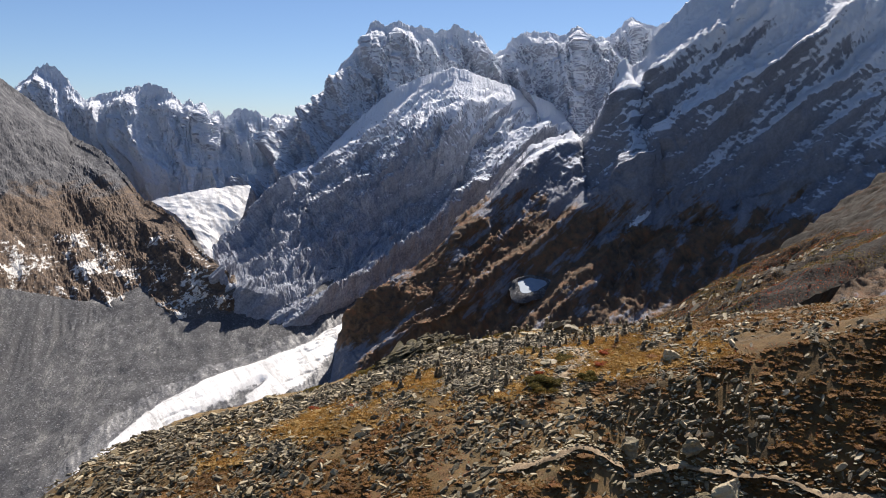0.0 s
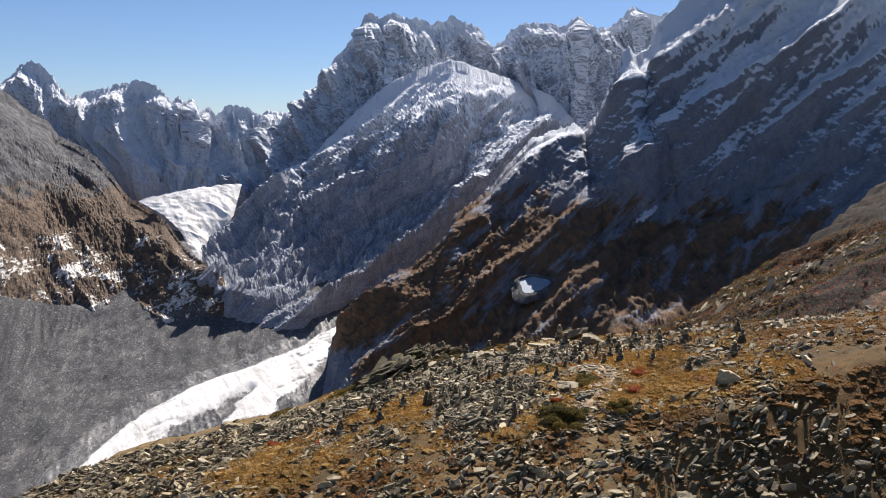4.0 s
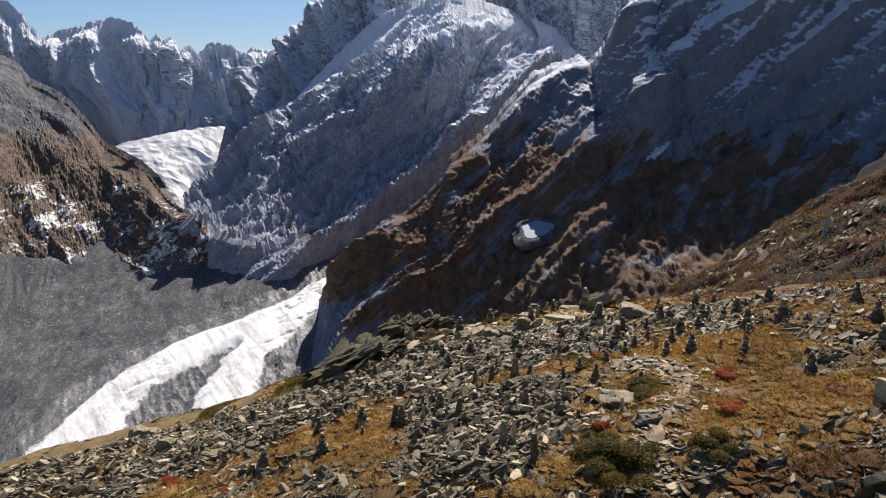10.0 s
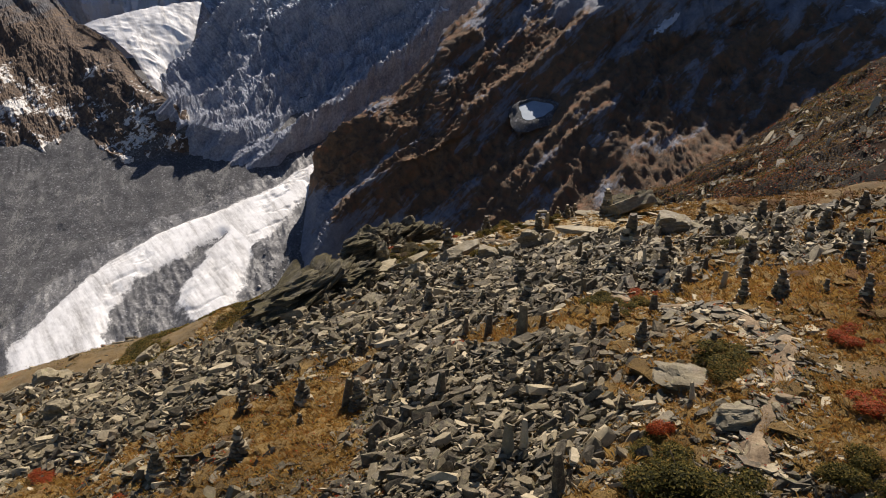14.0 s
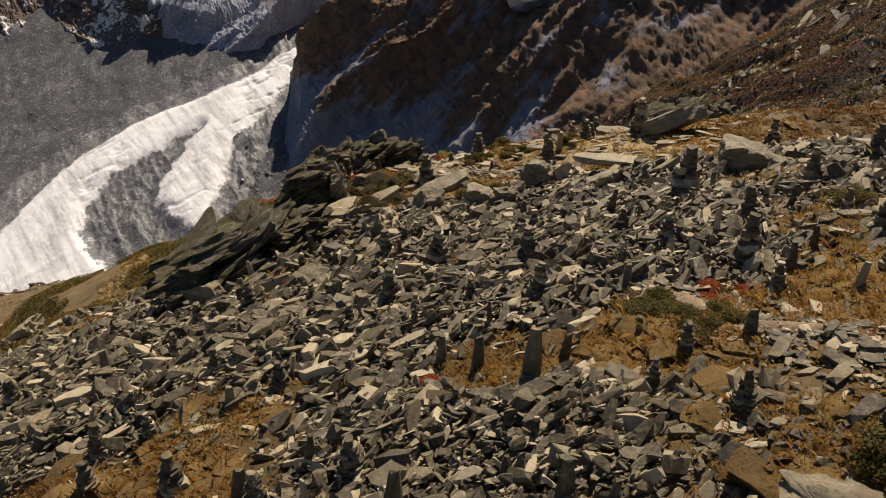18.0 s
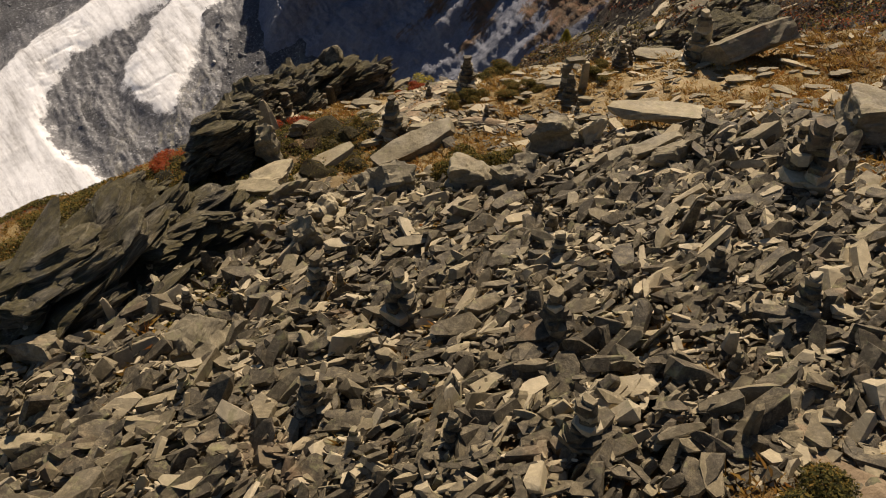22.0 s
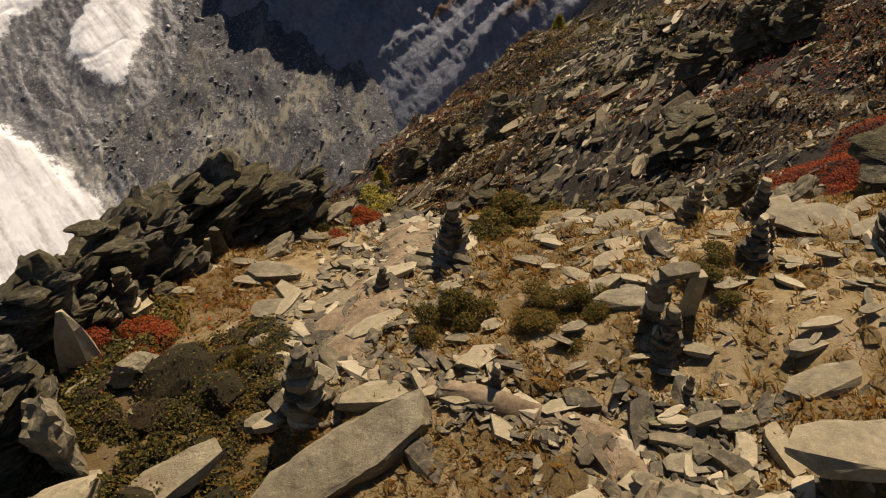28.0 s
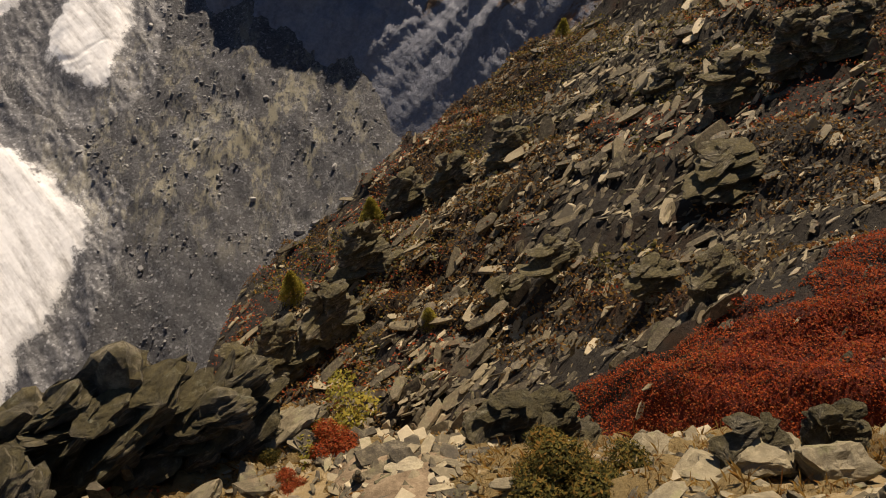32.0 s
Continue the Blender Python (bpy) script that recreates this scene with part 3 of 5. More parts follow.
BOULDERS_EDGE = [
    (7.6, 44.77, 0.83, 0.31), (7.24, 46.08, 1.13, 0.34), (-1.95, 54.95, 1.61, 0.54), (-7.8, 52.89, 1.01, 0.68), (-7.01, 57.59, 0.81, 0.51),
    (13.02, 43.32, 0.83, 0.6), (12.34, 35.58, 1.66, 1.11), (13.85, 34.35, 1.93, 1.41), (9.91, 38.38, 1.02, 0.72), (13.74, 36.2, 1.48, 0.93),
    (12.6, 38.04, 1.21, 0.81), (-10.84, 58.21, 1.41, 0.7),     (3.1, 64.6, 0.62, 0.28), (5.4, 64.5, 1.2, 0.45), (7.02, 63.36, 0.89, 0.44), (7.55, 63.16, 0.57, 0.38), (8.3, 63.2, 0.6, 0.42),
    (6.41, 63.9, 0.5, 0.31), (6.56, 63.3, 0.78, 0.2), (9.2, 63.6, 1.0, 0.5), (2.4, 63.7, 0.5, 0.22)]
SHRUBS = [
    (6.5, 43.6, 1.5, 0.7), (8.0, 46.6, 1.1, 0.55), (6.3, 44.6, 0.9, 0.4), (6.5, 50.5, 0.8, 0.35), (7.1, 49.9, 0.8, 0.35), (6.36, 43.0, 1.2, 0.7), (8.17, 46.59, 1.27, 0.5), (8.76, 42.98, 1.0, 0.6), (4.27, 57.56, 1.1, 0.45), (10.81, 53.33, 0.97, 0.4),
    (6.67, 50.38, 1.0, 0.34), (6.94, 49.87, 0.79, 0.28), (-0.03, 53.88, 0.69, 0.26),
    (-0.29, 59.46, 1.0, 0.4)]
RED_SHRUBS = [
    (6.44, 45.02, 0.53, 0.42), (1.1, 61.75, 0.8, 0.35), (0.92, 62.94, 0.62, 0.26), (-1.54, 61.68, 0.99, 0.4), (3.57, 64.4, 0.53, 0.32), (3.16, 64.01, 0.33, 0.22),
    (7.6, 50.9, 0.7, 0.3), (3.3, 49.6, 0.6, 0.25), (9.6, 44.6, 0.9, 0.4), (10.4, 46.8, 0.8, 0.35), (-3.4, 46.2, 0.7, 0.25), (-6.2, 49.0, 0.8, 0.25)]
CAIRNS += [
    (4.63, 62.77, 0.62), (7.46, 61.32, 0.48), (1.15, 63.61, 0.37), (6.34, 60.29, 0.48), (7.9, 62.25, 0.45), (4.84, 60.17, 0.26), (6.4, 59.78, 0.2), (3.13, 60.33, 0.73), (8.9, 61.3, 0.85), (7.63, 61.52, 0.39), (3.81, 62.11, 0.3), (0.79, 62.59, 0.67), (0.71, 62.25, 0.42), (7.31, 62.55, 0.47), (3.8, 63.8, 0.18)]
SHRUBS += [
    (4.6, 61.21, 0.61, 0.51), (5.35, 63.09, 0.94, 0.47), (7.05, 61.06, 0.56, 0.29), (4.48, 58.04, 1.09, 0.88), (5.44, 60.9, 0.63, 0.27), (5.87, 60.97, 0.49, 0.27), (2.83, 64.69, 0.46, 0.47), (2.35, 61.01, 0.43, 0.4), (5.62, 63.26, 0.76, 0.38), (5.5, 63.49, 0.88, 0.49)]
LARCHES = [(-0.3, 83.6, 1.6), (2.96, 87.6, 1.5), (13.5, 99.4, 1.2), (5.0, 78.0, 0.8)]
CAIRNS += [
    (9.8, 50.6, 0.5), (11.2, 48.0, 0.45), (12.9, 53.4, 0.6), (14.6, 54.8, 0.65), (15.6, 49.2, 0.6), (13.4, 57.2, 0.55), (7.6, 56.6, 0.4),
    (5.3, 55.4, 0.45), (1.1, 53.2, 0.42), (-0.9, 50.0, 0.4), (-5.6, 50.4, 0.5), (2.2, 49.0, 0.4), (8.0, 47.2, 0.4), (12.2, 46.0, 0.5), (5.6, 46.6, 0.4)]

crest = resample(BACK_TOP, 520)
flank("mountain_far_ridge", [crest, by_x(BACK_BASE, crest)], 120, MAT_BACK, 7.0, 0.11, 1.2, 3, "jagged snow-dusted granite ridge above the glacier basin, haze painted into its colour")
crest = resample(MASSIF_TOP, 520)
flank("mountain_massif", [crest, by_x(MASSIF_BASE, crest)], 130, MAT_MASSIF, 9.5, 0.08, 1.2, 5, "great dark granite massif with a toothed crest, haze painted into its colour")
crest = resample(DOME_TOP, 420)
low = resample(DOME_BASE, 420)
flank("mountain_dome", [crest, low, low + np.array([0, -13, -10.5]) * (np.array([1, 0, 1]) + np.array([0, 1, 0]) * (0.12 + 0.88 * smooth(0.02, 0.32, np.linspace(0, 1, 420)))[:, None])], 100, MAT_DOME, 10.0, 0.045, 0.5, 8, "broad granite mountain with a snow dome, haze painted into its colour", diagonal=-0.9, tuck=10.0, settle=0.3)
crest = resample(RIGHT_TOP, 560)
middle, foot = np.array(RIGHT_MIDDLE), np.array(RIGHT_FOOT)
flank("mountain_dark_flank", [crest, by_x(RIGHT_MIDDLE, crest), by_x(RIGHT_FOOT, crest)], 130, MAT_RIGHT, 7.0, 0.035, 1.0, 12, "dark steep mountain flank with autumn turf and snow high up", diagonal=-1.1, ribs=2.4, rib=0.07, calm=(22.9, 198, 7), settle=0.52, shade=True)
crest = resample(LEFT_TOP, 420)
low = resample(LEFT_FOOT, 420)
flank("mountain_brown_flank", [crest, low, low + np.array([0, 3, -13.0])], 100, MAT_LEFT, 4.2, 0.045, 0.7, 17, "brown rocky mountain flank with bare polished slabs, their glint painted pale", diagonal=1.0, fine=0.6)


# ---- the valley floor, the ridge and the slope ----
def floor_height(x, y):
    z = -66.8 + 0.40 * (np.clip(y, 118, 250) - 161)
    z = z + 1.1 * ridged(x * 0.05 + y * 0.012, y * 0.03, 3, 40) + 0.4 * fbm(x * 0.3, y * 0.3, 5, 44) + 1.2 * ridged((x - 0.4 * y) * 0.12, y * 0.05, 4, 47) * smooth(-70, -82, x) + 1.4 * ridged((x + 0.3 * y) * 0.10, (y - 0.6 * x) * 0.05, 5, 48) * smooth(-46, -34, x) + 0.3 * ridged((x + 0.5 * y) * 0.28, (y - 0.5 * x) * 0.09, 4, 49) + (0.6 * ridged((0.8 * x + 0.6 * y) * 0.20, (0.8 * y - 0.6 * x) * 0.07, 5, 51) + 0.25 * fbm(x * 0.9, y * 0.9, 4, 52)) * smooth(-64, -56, x) * smooth(196, 184, y)
    return z


def ridge_height(x, y):
    v = np.clip(y, 34, 70) - 52
    xp, xm, xl = np.maximum(x - 6, 0), np.maximum(6 - x, 0), np.maximum(-x, 0)
    xp = np.minimum(xp, 25)
    z = -4.85 + 0.179 * xp - 0.198 * xm - 0.167 * xl - 0.12 * v - 0.0092 * v * v - 0.0021 * xm * v - 0.0074 * xp * v
    edge = 64.9 - 0.08 * np.clip(x - 5, 0, 20) + 0.5 * grain(x * 0.7, 0 * x, 58)
    lip = np.interp(x, [-20, 0, 4, 8, 10, 20, 40], [24, 30, 33.5, 38.2, 41, 42.3, 42.3]) + 0.7 * grain(x * 0.45, 0 * x, 57) - y
    z = z - 0.62 * np.clip(lip, 0, 7.0) - 0.25 * np.clip(lip - 7.0, 0, 12)
    z = z + 0.55 * smooth(59.0, 61.6, y) - 0.7 * np.clip(y - np.interp(x, [3.5, 5.5, 8], [64.4, 63.2, 62.6]), 0, 5) * smooth(3.2, 4.2, x)
    z = z + 0.11 * np.clip(-8 - x, 0, 12) - 0.14 * np.clip(44 - y, 0, 14)
    z = z - 0.5 * np.maximum(-19.5 - x, 0) - 2.4 * np.maximum(y - edge, 0)
    return z + 0.26 * fbm(x * 0.35, y * 0.35, 4, 60) + 0.13 * ridged(x * 0.9, y * 0.9, 4, 63)


CREST_X = [-40, -14, -5, -3, 1, 4, 7.3, 12, 17, 23.5, 29, 41, 50, 60, 90]
CREST_Y = [60, 74, 83.2, 88.3, 91.5, 94, 97, 99.5, 100, 100.5, 101.5, 108, 113, 125, 149]


def slope_height(x, y):
    z = -17.2 + 0.55 * (x - 14.1) - 0.2 * (y - 78.2)
    z = z + 3.4 * np.exp(-((y - 70) / 4.5) ** 2) * smooth(5, 12, x)
    z = z - 1.5 * np.maximum(y - np.interp(x, CREST_X, CREST_Y), 0) - 0.9 * np.maximum(-4 - x, 0)
    return z + 1.5 * ridged((x + 0.6 * y) * 0.11, (y - 0.5 * x) * 0.05, 5, 70) * smooth(70, 80, y) + 0.8 * ridged(x * 0.35 + y * 0.2, y * 0.3, 4, 75)


def field(name, xs, ys, height, material, label, category="ground"):
    X, Y = np.meshgrid(xs, ys, indexing="ij")
    Z = height(X, Y)
    ob = new(name, mesh_of(name, np.stack([X, Y, Z], -1).reshape(-1, 3), grid_faces(len(xs), len(ys)), material))
    return tagged(ob, label, category, kind="structure")


xs = np.concatenate([np.linspace(-900, -150, 20), np.linspace(-146, 30, 330), np.linspace(34, 900, 26)])
ys = np.concatenate([np.linspace(-900, 60, 30), np.linspace(64, 250, 330), np.linspace(258, 420, 10)])
field("ground", xs, ys, floor_height, MAT_MORAINE, "grey moraine rubble on the valley floor")
field("ground_ridge", np.concatenate([np.linspace(-60, -19, 20), np.linspace(-18, 26, 260), np.linspace(28, 70, 20)]),
      np.concatenate([np.linspace(-60, 28, 24), np.linspace(29, 70, 290), np.linspace(71, 90, 8)]), ridge_height, MAT_TURF, "ridge top of autumn turf and soil")
field("ground_slope", np.linspace(-26, 95, 300), np.linspace(66, 150, 230), slope_height, MAT_SLOPE, "steep slope of turf and scree beyond the ridge")


# ---- the gullied moraine bank under the left flank ----
low = np.array(resample(LEFT_FOOT, 300)) + np.array([0.5, -1.2, 3.2])
foot = resample([(x, y, -68.0 + 0.40 * (y - 161)) for x, y in BANK_FOOT], 300)
w = np.linspace(0, 1, 90)[None, :, None]
g = low[:, None, :] * (1 - w) + foot[:, None, :] * w
run = np.linspace(0, 62, 300)[:, None] + 4 * w[:, :, 0]
g[:, :, 2] += np.sin(np.pi * w[:, :, 0]) * (1.9 * ridged(run * 0.30 + 0.3 * grain(run * 0.2, w[:, :, 0] * 2, 94), w[:, :, 0] * 0.7, 5, 95) - 1.9) + 0.25 * fbm(run * 1.5, w[:, :, 0] * 20, 4, 97)
tagged(new("ground_bank", mesh_of("ground_bank", g.reshape(-1, 3), grid_faces(300, 90), MAT_MORAINE)), "steep grey moraine bank cut by gullies", "ground", kind="structure")


# ---- glacier ----
def inside_by(x, y, ring):
    """How far points lie inside a ring of corners (below 0: outside)."""
    far, within = np.full(x.shape, 1e9), np.zeros(x.shape, bool)
    for (ax, ay), (bx, by) in zip(ring, ring[1:] + ring[:1]):
        ex, ey = bx - ax, by - ay
        k = np.clip(((x - ax) * ex + (y - ay) * ey) / (ex * ex + ey * ey), 0, 1)
        far = np.minimum(far, np.hypot(x - ax - k * ex, y - ay - k * ey))
        cross = (ay > y) != (by > y)
        within ^= cross & (x < ax + (y - ay) * ex / (ey if ey else 1e-9))
    return np.where(within, far, -far)


gx, gy = np.meshgrid(np.linspace(-80, -20, 360), np.linspace(118, 222, 520), indexing="ij")
rim = inside_by(gx + 0.9 * grain(gx * 0.3, gy * 0.3, 83), gy + 0.9 * grain(gx * 0.3, gy * 0.3, 84), GLACIER_EDGE) + 0.8 * fbm(gx * 0.7, gy * 0.7, 4, 85)
u, v = 0.79 * gx + 0.62 * gy, 0.62 * gx - 0.79 * gy
deep = inside_by(gx, gy, GLACIER_EDGE)
on_ice = smooth(-2.5, 2.5, deep)
gz = floor_height(gx, gy) * (1 - on_ice) + on_ice * (1.7 - 66.8 + 0.40 * (np.clip(gy, 118, 250) - 161)) + 0.12 - 0.5 * smooth(-5.0, -7.5, rim)
crack = smooth(0.25, 0.8, ridged(u * 0.16 + 0.5 * grain(u * 0.1, v * 0.1, 87), v * 0.35, 3, 88)) * smooth(0.1, 0.5, grain(gx * 0.06, gy * 0.06, 89))
gz = gz + (0.16 * ridged(v * 0.22, u * 0.03, 2, 81) + 0.05 * fbm(gx * 0.8, gy * 0.8, 4, 86) - 0.40 * crack) * smooth(-1.0, 1.5, rim)
faces = grid_faces(360, 520)
faces = faces[(rim.ravel()[faces] > -7.0).all(axis=1)]
me = mesh_of("glacier", np.stack([gx, gy, gz], -1).reshape(-1, 3), faces, MAT_ICE)
me.attributes.new("rubble", "FLOAT", "POINT").data.foreach_set("value", (1 - smooth(-2.2, 2.6, rim)).ravel().astype(np.float32))
tagged(new("glacier", me), "curving white glacier with dirt bands and a medial moraine", "glacier", kind="structure")
a, b = resample(ICE_LEFT, 90), resample(ICE_RIGHT, 90)
w = np.linspace(0, 1, 60)[None, :, None]
g = a[:, None, :] * (1 - w) + b[:, None, :] * w
side = np.linspace(-1, 1, 60)[None, :] * np.ones((90, 1))
g[:, :, 0] += 1.6 * grain(g[:, :, 1] * 0.25, side * 0.5, 91) * (1 - 0.5 * np.abs(side))
g[:, :, 2] += 0.45 * ridged(g[:, :, 0] * 0.35, g[:, :, 1] * 0.55, 5, 90) - 1.2 * np.abs(side) ** 3
tagged(new("glacier_icefall", mesh_of("glacier_icefall", g.reshape(-1, 3), grid_faces(90, 60), MAT_ICE)), "sunlit white icefall between the mountains", "glacier", kind="structure")


# ---- stones ----
rng = np.random.default_rng(7)


def hull_mesh(name, points, material, cuts=0, rough=0.0, seed=0):
    bm = bmesh.new()
    for p in points:
        bm.verts.new(p)
    out = bmesh.ops.convex_hull(bm, input=bm.verts)
    bmesh.ops.delete(bm, geom=[v for v in bm.verts if not v.link_faces], context="VERTS")
    bmesh.ops.dissolve_limit(bm, angle_limit=0.12, verts=bm.verts, edges=bm.edges)
    if cuts:
        bmesh.ops.triangulate(bm, faces=bm.faces)
        bmesh.ops.subdivide_edges(bm, edges=bm.edges, cuts=cuts, use_grid_fill=True)
        bmesh.ops.triangulate(bm, faces=bm.faces)
        for v in bm.verts:
            q = Vector((v.co.x * 2.2, v.co.y * 2.2, v.co.z * 5.5)) + Vector((seed * 3.1, 0, 0))
            k = rough * (noise.fractal(q, 1.0, 2.0, 4) * 0.6 + 0.5 * noise.noise(v.co * 1.3 + Vector((0, seed, 0))))
            v.co += v.co.normalized() * k
    bmesh.ops.triangulate(bm, faces=bm.faces)
    me = bpy.data.meshes.new(name)
    bm.to_mesh(me)
    bm.free()
    me.materials.append(material)
    return me


def slab_points(seed, n=11, flat=0.24):
    r = np.random.default_rng(seed)
    out = []
    for side in (-1, 1):
        k = n // 2 + side % 2
        ang = 2 * np.pi * (np.arange(k + 2) + r.uniform(-0.38, 0.38, k + 2)) / (k + 2) + 0.7
        rad = r.uniform(0.72, 1.0, k + 2) / np.maximum(np.abs(np.cos(ang)), np.abs(np.sin(ang))) ** 0.6
        for a, q in zip(ang, rad):
            out.append((0.5 * q * math.cos(a), 0.36 * q * math.sin(a), side * flat * 0.5 * r.uniform(0.55, 1.0)))
    return out


SLABS = [hull_mesh("slab", slab_points(100 + i, 9 + i % 4, 0.10 + 0.028 * (i % 5)), MAT_SCHIST) for i in range(14)]
CHIPS = [hull_mesh("chip", slab_points(150 + i, 4, 0.12 + 0.03 * (i % 4)), MAT_SCHIST) for i in range(8)]
BLOCKS = [hull_mesh("block", slab_points(200 + i, 13, 0.36 + 0.05 * (i % 4)), MAT_SCHIST) for i in range(8)]


def raw(me):
    v = np.empty(len(me.vertices) * 3, dtype=np.float32)
    me.vertices.foreach_get("co", v)
    f = np.empty(len(me.polygons) * 3, dtype=np.int32)
    me.polygons.foreach_get("vertices", f)
    return v.reshape(-1, 3), f.reshape(-1, 3)


def turns(rx, ry, rz):
    cx, sx, cy, sy, cz, sz = np.cos(rx), np.sin(rx), np.cos(ry), np.sin(ry), np.cos(rz), np.sin(rz)
    o = 0 * rx
    a = np.stack([np.stack([cz, -sz, o], -1), np.stack([sz, cz, o], -1), np.stack([o, o, o + 1], -1)], -2)
    b = np.stack([np.stack([cy, o, sy], -1), np.stack([o, o + 1, o], -1), np.stack([-sy, o, cy], -1)], -2)
    c = np.stack([np.stack([o + 1, o, o], -1), np.stack([o, cx, -sx], -1), np.stack([o, sx, cx], -1)], -2)
    return a @ b @ c


def scatter(name, shapes, place, turn, size, material, label, category):
    """Many pieces joined into one object."""
    verts, faces, base = [], [], 0
    pick = rng.integers(0, len(shapes), len(place))
    for k, me in enumerate(shapes):
        v, f = raw(me)
        sel = pick == k
        if not sel.any():
            continue
        w = np.einsum("nij,nvj->nvi", turn[sel], v[None] * size[sel][:, None, :]) + place[sel][:, None, :]
        idx = f[None] + (np.arange(sel.sum()) * len(v))[:, None, None] + base
        verts.append(w.reshape(-1, 3))
        faces.append(idx.reshape(-1, 3))
        base += w.shape[0] * w.shape[1]
    ob = new(name, mesh_of(name, np.concatenate(verts), np.concatenate(faces), material, False))
    return tagged(ob, label, category, kind="stuff")


def box(x, a, b, soft=1.2):
    return smooth(a - soft, a + soft, x) * (1 - smooth(b - soft, b + soft, x))


def bell(x, y, cx, cy, r):
    return np.exp(-((x - cx) ** 2 + (y - cy) ** 2) / r ** 2)


SLAB_SPOTS = [(3.5, 59.6, 1.8), (7.5, 58.8, 1.75), (9.7, 61.1, 1.9), (1.9, 59.6, 1.3), (6.9, 57.6, 1.2), (8.3, 61.9, 1.0)]
TRAIL_X = [15.2, 12.6, 8.9, 7.6, 7.5, 7.7, 8.6, 9.2, 8.8, 8.0, 7.2, 6.7, 6.8, 7.2, 7.3, 6.9, 5.6, 3.34, 3.49, 3.8, 4.15, 4.07]
TRAIL_Y = [29.6, 32.9, 35.7, 39.0, 43.3, 44.4, 45.4, 47.1, 48.6, 49.6, 50.4, 51.2, 51.8, 52.3, 54.0, 57.0, 59.6, 60.73, 61.55, 62.22, 62.94, 64.9]


def trail(x, y):
    tx = np.interp(y, TRAIL_Y, TRAIL_X)
    return np.exp(-((x - tx) / 0.55) ** 2)


def stoniness(x, y):
    r = 0.54 + 0.75 * fbm(x * 0.3, y * 0.3, 4, 101)
    r = r + 0.55 * box(y, 50.3, 58) * box(x, -9, 8.5) + 0.3 * box(x, -17, -5) * box(y, 51, 62)
    r = r - 0.16 * box(x, -13, 1.5) * box(y, 36, 50.3) - 0.42 * box(y, 59.2, 64.5, 0.8) - 0.40 * box(x, -9, 0.8, 0.6) * box(y, 56, 64.5)
    r = r + 0.35 * box(x, 1.0, 7.5) * box(y, 43.5, 49.5) + 0.3 * box(x, 9, 20) * box(y, 33, 41)
    r = r - 0.8 * bell(x, y, 4.1, 49.9, 1.1) - 0.6 * bell(x, y, 6.6, 50.2, 1.1) - 0.5 * bell(x, y, 4.5, 59.2, 0.8) - 0.05 * box(x, 9.5, 20) * box(y, 42, 52)
    r = r - 0.42 * box(x, 5.4, 13, 0.8) * box(y, 44, 51.5, 0.8)
    r = r + 0.34 * box(x, -20, -8) * box(y, 38, 60) + 0.22 * box(x, 11, 27) * box(y, 50, 66)
    return r - 0.2 * trail(x, y)


def clear_of_boulders(x, y):
    """Less rubble where a boulder or a great slab lies."""
    free = np.ones(len(x), bool)
    for bx, by, w, _ in BOULDERS + BOULDERS_EDGE:
        free &= np.hypot(x - bx, y - by - 0.2 * w) > 0.40 * w
    for bx, by, w in SLAB_SPOTS:
        free &= np.hypot((x - bx) * 0.8, y - by) > 0.36 * w
    return free


def thinning(x, y):
    """Stones and grass thin out raggedly towards the far sides of the ridge."""
    inside = np.minimum(np.minimum(x + 21, 27 - x), y - 28.5)
    return smooth(0, 4.5, inside + 1.6 * fbm(x * 0.35, y * 0.35, 3, 109))


def stones_on_ridge(count, x0, x1, y0, y1, low, high, median, spread):
    x, y = rng.uniform(x0, x1, count), rng.uniform(y0, y1, count)
    keep = rng.uniform(0, 1, count) < smooth(low, high, stoniness(x, y)) * thinning(x, y)
    keep &= clear_of_boulders(x, y)
    x, y = x[keep], y[keep]
    n = len(x)
    length = np.clip(median * np.exp(spread * rng.normal(size=n)), 0.05, 0.44)
    flat = smooth(57.5, 59.5, y)
    length = length * (1 - 0.25 * flat)
    size = np.stack([length * 1.5, length * rng.uniform(0.5, 1.0, n), length * rng.uniform(0.6, 1.6, n)], -1)
    tilt = rng.normal(0.02, 0.42, n) * (1 - 0.65 * flat), rng.normal(-0.20, 0.40, n) * (1 - 0.65 * flat)
    steep = rng.uniform(0, 1, n) < 0.10 * (1 - flat)
    turn = turns(np.where(steep, rng.uniform(0.8, 1.5, n), tilt[0]), tilt[1], rng.normal(0.4, 0.65, n))
    z = ridge_height(x, y) + length * 0.05 + rng.uniform(0, 0.20, n) * smooth(0.5, 0.95, stoniness(x, y)) * (1 - 0.7 * flat)
    return np.stack([x, y, z], -1), turn, size


place, turn, size = stones_on_ridge(84000, -9, 13, 42, 65.2, 0.25, 0.80, 0.100, 0.62)
scatter("scree", SLABS[:8] + CHIPS + BLOCKS, place, turn, size, MAT_SCHIST, "grey-green schist slabs strewn over the ridge", "stones")
place, turn, size = stones_on_ridge(46000, -20, 26, 30, 65.2, 0.22, 0.85, 0.17, 0.55)
scatter("scree_outer", SLABS + BLOCKS, place, turn, size, MAT_SCHIST, "grey schist stones scattered through turf", "stones")
place, turn, size = stones_on_ridge(30000, -6, 13, 44, 65.2, 0.0, 0.55, 0.09, 0.40)
scatter("gravel", CHIPS, place, turn, size, MAT_SCHIST, "small flat schist chips on the ridge", "stones")

